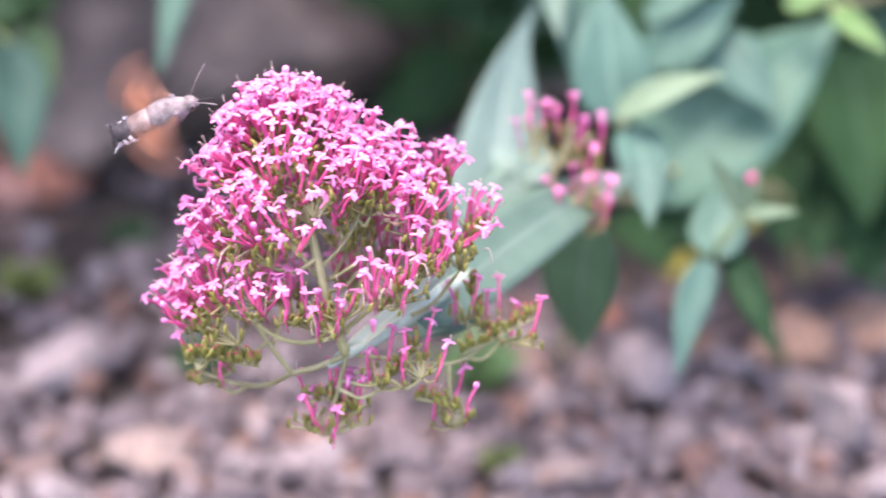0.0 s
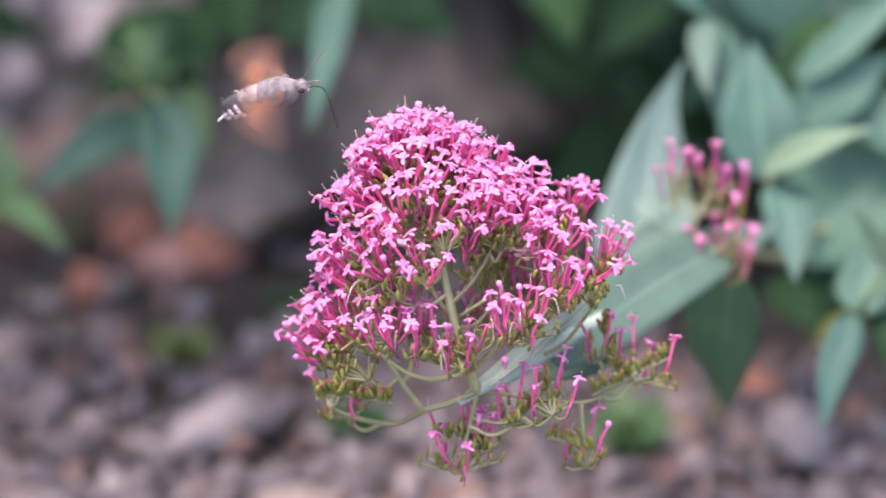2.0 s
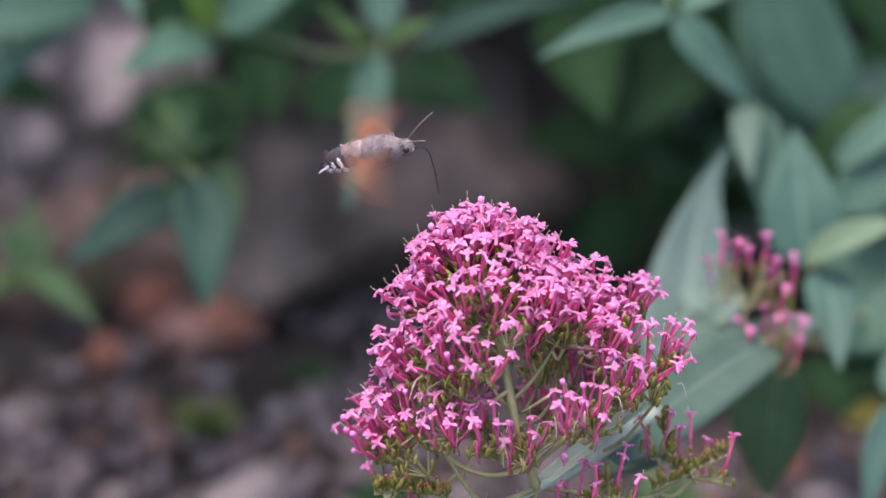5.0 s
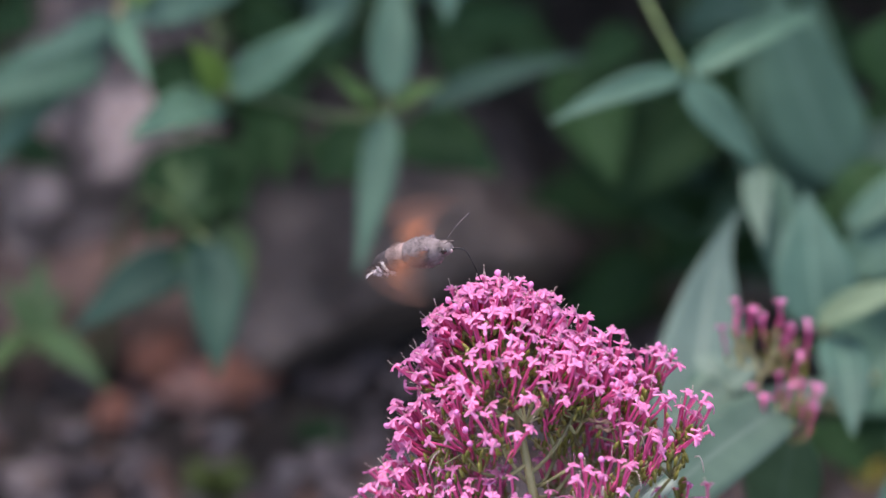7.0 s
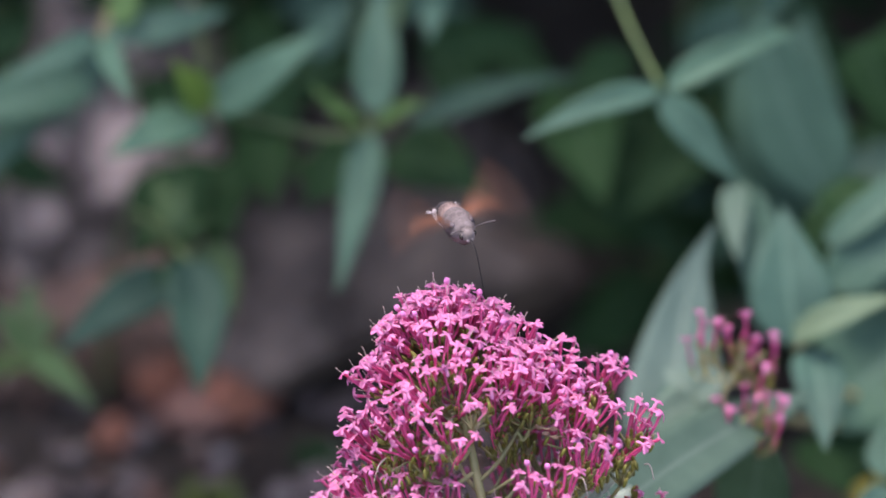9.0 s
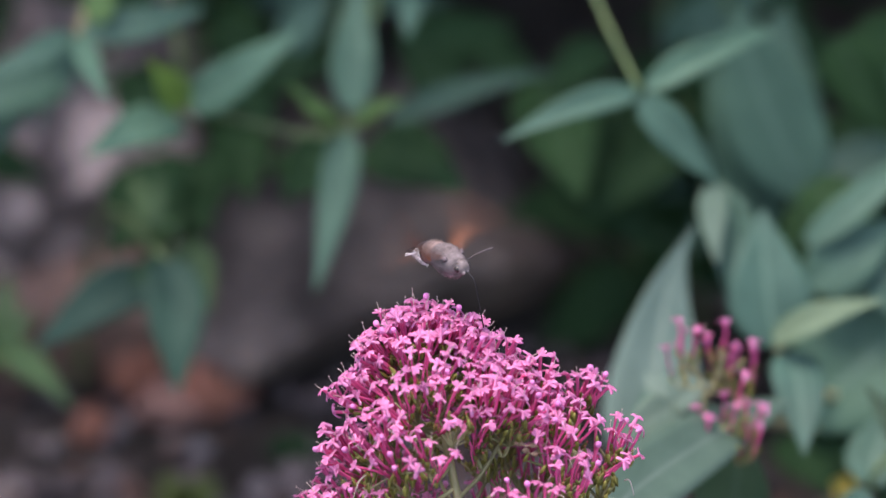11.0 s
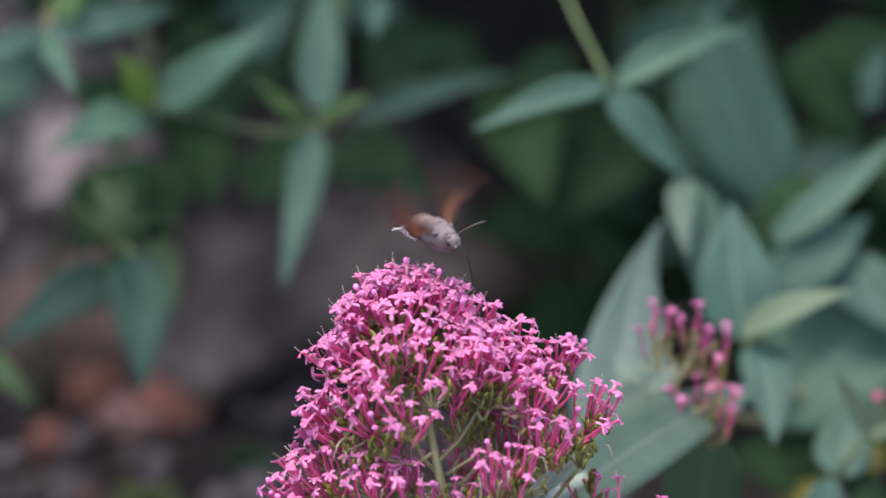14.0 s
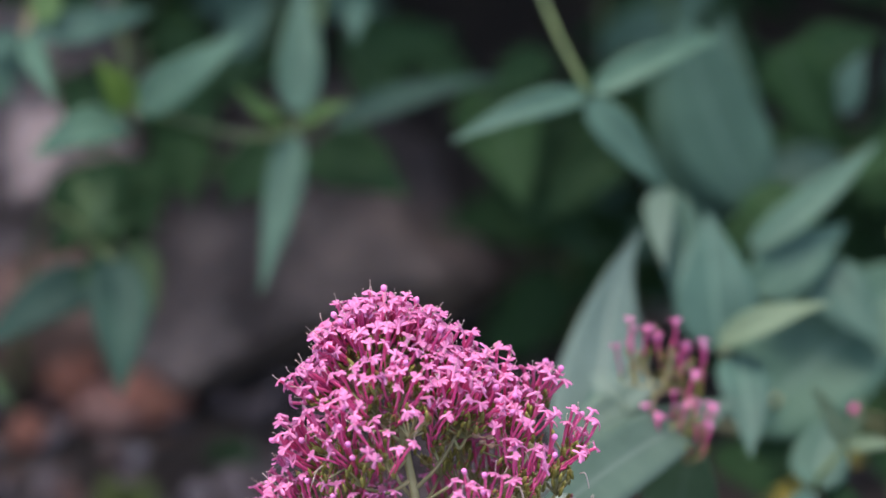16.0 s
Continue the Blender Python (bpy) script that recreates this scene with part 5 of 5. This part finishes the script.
def fallen_leaf(place, size, turn):
    """A small yellowed leaf on the stones."""
    ob = thing("fallen_leaf", place, "small yellowed leaf lying on the gravel", "leaf", "fallen leaves")
    a = radians(turn)
    tip = Vector(place) + Vector((math.cos(a), math.sin(a), 0.35)) * size
    leaf(ob, place, tip, size * 0.7, yellow_leaf, sag=0.1, facing=(0.0, -0.6, 0.8), name="blade")


yellow_leaf = leaf_material("yellow_leaf", (0.30, 0.24, 0.04), (0.45, 0.38, 0.08), (0.5, 0.45, 0.15), 0.6)
fallen_leaf((0.150, 0.300, 0.008), 0.014, 60)
fallen_leaf((0.184, 0.338, 0.008), 0.014, 150)


# ---- gravel, last ----
def gravel():
    rnd = random.Random(5)
    meshes = []
    for i in range(9):
        bm = stone_mesh(50 + i, rnd.uniform(0.6, 0.85))
        ob = finish("stone", bm, gravel_stone)
        meshes.append(ob.data)
        bpy.data.objects.remove(ob)
    placed = []
    tries = 0
    while len(placed) < 300 and tries < 20000:
        tries += 1
        x, y = rnd.uniform(-0.19, 0.29), rnd.uniform(0.10, 0.43)
        r = rnd.choice((0.0055, 0.0065, 0.0075, 0.009, 0.0115) if y < 0.27 else (0.0045, 0.0055, 0.007, 0.009))
        if y > 0.33 and rnd.random() < (0.85 if x < 0.08 else 0.4):
            continue
        # stones left out: dark bare soil stands in for the shade under the leaves
        if x > 0.09 and y > 0.298 and rnd.random() < 0.93:
            continue
        # bare soil shows among the stones on this side
        if x < -0.03 and y > 0.21 and rnd.random() < 0.6:
            continue
        if all((x - a) ** 2 + (y - b) ** 2 > (0.78 * (r + c)) ** 2 for a, b, c in placed):
            placed.append((x, y, r))
            ob = new("stone", rnd.choice(meshes))
            ob.parent = ground_sheet
            ob.matrix_local = pose(x, y, r * rnd.uniform(0.15, 0.5), rnd.uniform(-25, 25), rnd.uniform(-25, 25), rnd.uniform(0, 360)) @ Matrix.Diagonal((r * rnd.uniform(0.9, 1.3), r, r * rnd.uniform(0.8, 1.1), 1))
    verts, faces = [], []
    base = [(m, [v.co.copy() for v in m.vertices], [tuple(p.vertices) for p in m.polygons]) for m in meshes[:3]]
    small = []
    for _ in range(3):
        bm = stone_mesh(80 + _, 0.75, 1)
        bm.verts.index_update()
        small.append(([v.co.copy() for v in bm.verts], [tuple(v.index for v in f.verts) for f in bm.faces]))
        bm.free()
    for _ in range(17500):
        if _ < 8800:
            x, y = rnd.uniform(-0.24, 0.34), rnd.uniform(-0.05, 0.45)
            r = rnd.uniform(0.0022, 0.0062)
            # less grit at the back, hardly any in the patch kept dark for shade
            if y > 0.33 and rnd.random() < 0.6 or x > 0.09 and y > 0.298 and rnd.random() < 0.9:
                continue
            if x < -0.03 and y > 0.21 and rnd.random() < 0.6:
                continue
        else:
            x, y = rnd.gauss(0.05, 0.6), rnd.gauss(-0.1, 0.45)
            if y > 0.43 or (-0.19 < x < 0.29 and 0.10 < y):
                continue
            r = rnd.uniform(0.004, 0.013)
        m = pose(x, y, r * rnd.uniform(0.0, 0.8), rnd.uniform(-40, 40), rnd.uniform(-40, 40), rnd.uniform(0, 360)) @ Matrix.Scale(r, 4)
        vs, fs = rnd.choice(small)
        n = len(verts)
        verts.extend(m @ v for v in vs)
        faces.extend(tuple(i + n for i in f) for f in fs)
    mesh = bpy.data.meshes.new("grit")
    mesh.from_pydata(verts, [], faces)
    mesh.materials.append(gravel_stone)
    mesh.polygons.foreach_set("use_smooth", [True] * len(mesh.polygons))
    ob = new("grit", mesh)
    ob.parent = ground_sheet
    tagged(ob, "fine mixed grey and brown grit", kind="stuff")


gravel()


# ---- movement ----
def motions():
    rows = [
        (0.0, pose(-0.0230, -0.0044, 0.2188, 38.0, -22.5, 1.4)),
        (0.5, pose(-0.0226, -0.0046, 0.2184, 40.0, -24.1, -1.5)),
        (1.0, pose(-0.0318, 0.0037, 0.2361, 8.0, -19.9, -8.5)),
        (1.5, pose(-0.0286, 0.0021, 0.2327, 8.0, -28.7, -20.9)),
        (2.0, pose(-0.0297, 0.0029, 0.2343, 18.0, -14.9, -6.7)),
        (2.5, pose(-0.0236, -0.0006, 0.2270, 16.0, -17.7, -13.2)),
        (3.0, pose(-0.0216, 0.0027, 0.2341, 12.0, -27.5, -19.3)),
        (3.5, pose(-0.0155, 0.0026, 0.2338, 10.0, -17.3, 2.3)),
        (5.8, pose(-0.0180, 0.0092, 0.2482, 15.0, -10.0, -23.0)),
        (6.0, pose(-0.0155, 0.0079, 0.2451, 15.0, -11.2, -25.3)),
        (6.5, pose(-0.0118, 0.0046, 0.2379, 18.0, -16.6, -22.2)),
        (7.0, pose(-0.0094, 0.0039, 0.2365, 14.0, -20.1, -24.4)),
        (7.5, pose(-0.0055, 0.0137, 0.2576, 20.0, 9.9, -37.4)),
        (8.0, pose(0.0037, 0.0081, 0.2456, 0.0, -20.0, -55.0)),
        (8.5, pose(0.0199, 0.0096, 0.2487, 0.0, -8.6, -81.0)),
        (9.0, pose(0.0185, 0.0091, 0.2477, 10.0, 0.0, -70.0)),
        (9.5, pose(0.0211, 0.0063, 0.2417, 5.0, -10.0, -76.0)),
        (12.0, pose(0.0206, 0.0071, 0.2434, 12.0, -3.0, -49.0)),
        (12.5, pose(0.0212, 0.0079, 0.2454, 12.0, -8.0, -51.0)),
        (13.0, pose(0.0242, 0.0054, 0.2397, 12.0, -5.0, -54.0)),
        (13.5, pose(0.0228, 0.0056, 0.2402, 12.0, 1.0, -53.0)),
        (14.0, pose(0.0233, 0.0053, 0.2395, 12.0, -3.0, -56.0)),
        (14.2, pose(0.0214, 0.0062, 0.2414, 12.0, -3.0, -54.0)),
        (14.4, pose(0.0236, 0.0110, 0.2518, 40.0, -37.6, -37.7)),
        (14.5, pose(0.0242, 0.0148, 0.2599, 50.0, -38.4, -7.8)),
        (14.6, pose(0.0268, 0.0223, 0.2761, 45.0, -35.4, -31.7)),
        (14.7, pose(0.0294, 0.0283, 0.2889, 40.0, -45.9, -30.0)),
        (15.0, pose(0.0676, 0.0748, 0.3885, 20.0, -33.8, 1.9)),
        (16.0, pose(0.12, 0.20, 0.55, 0, -30, 2)),
    ]
    walk(moth, rows)
    # the middle of the stroke: how far the wings are raised and swept back, how far each one leans up from that, and
    # whether they beat to and fro (0) or up and down (1)
    strokes = [(0, 18, 22, -28, 0, 0), (0.5, 18, 22, -28, 0, 0), (1.0, 45, 8, 0, 0, 0.3), (1.5, 15, 10, -28, 0, 0), (2.0, 20, 15, -28, 0, 0), (2.5, 20, 12, -28, 0, 0), (3.0, 5, -5, -28, 0, 0),
               (3.5, 5, 0, -28, 0, 0), (6, 15, 5, -28, 0, 0), (7, 20, 5, -28, 0, 0), (7.5, 40, 10, 0, 0, 0.3), (8, 30, 5, 40, -45, 0.6), (8.5, 24, 0, 0, 0, 1), (9, 16, 0, 0, 0, 1),
               (9.5, 50, 5, 8, 0, 1), (12, 30, 0, 0, 0, 1), (12.5, 56, 4, 8, 0, 1), (14, 56, 4, 8, 0, 1), (14.3, -10, 0, -28, 0, 0), (14.5, 35, 20, 0, 0, 0), (14.7, 10, 20, -28, 0, 0),
               (16, 20, 0, -28, 0, 0)]
    times, *columns = zip(*strokes)
    for ob, side, share, swing in moth_wings:
        hinge = ob.location.copy()
        beat = []
        for k in range(481):
            t = k / 30
            raised, swept, lean_near, lean_far, high = (float(np.interp(t, times, column)) for column in columns)
            axis = Vector((0.62, 0, 0.78)).lerp(Vector((0.97, 0, 0.24)), high)
            stroke = Matrix.Rotation(radians(side * 43 * swing * (0, 1, -1)[k % 3]), 4, axis)
            lean = lean_near if side < 0 else lean_far
            rest = pose(0, 0, 0, side * share * (raised + lean), -8 * share, side * share * swept)
            beat.append((t, Matrix.Translation(hinge) @ rest @ stroke @ pose(0, 0, 0, 0, -20 * share * min(1.0, max(0.0, (raised - 25) / 30)), 0)))
        walk(ob, beat)


motions()
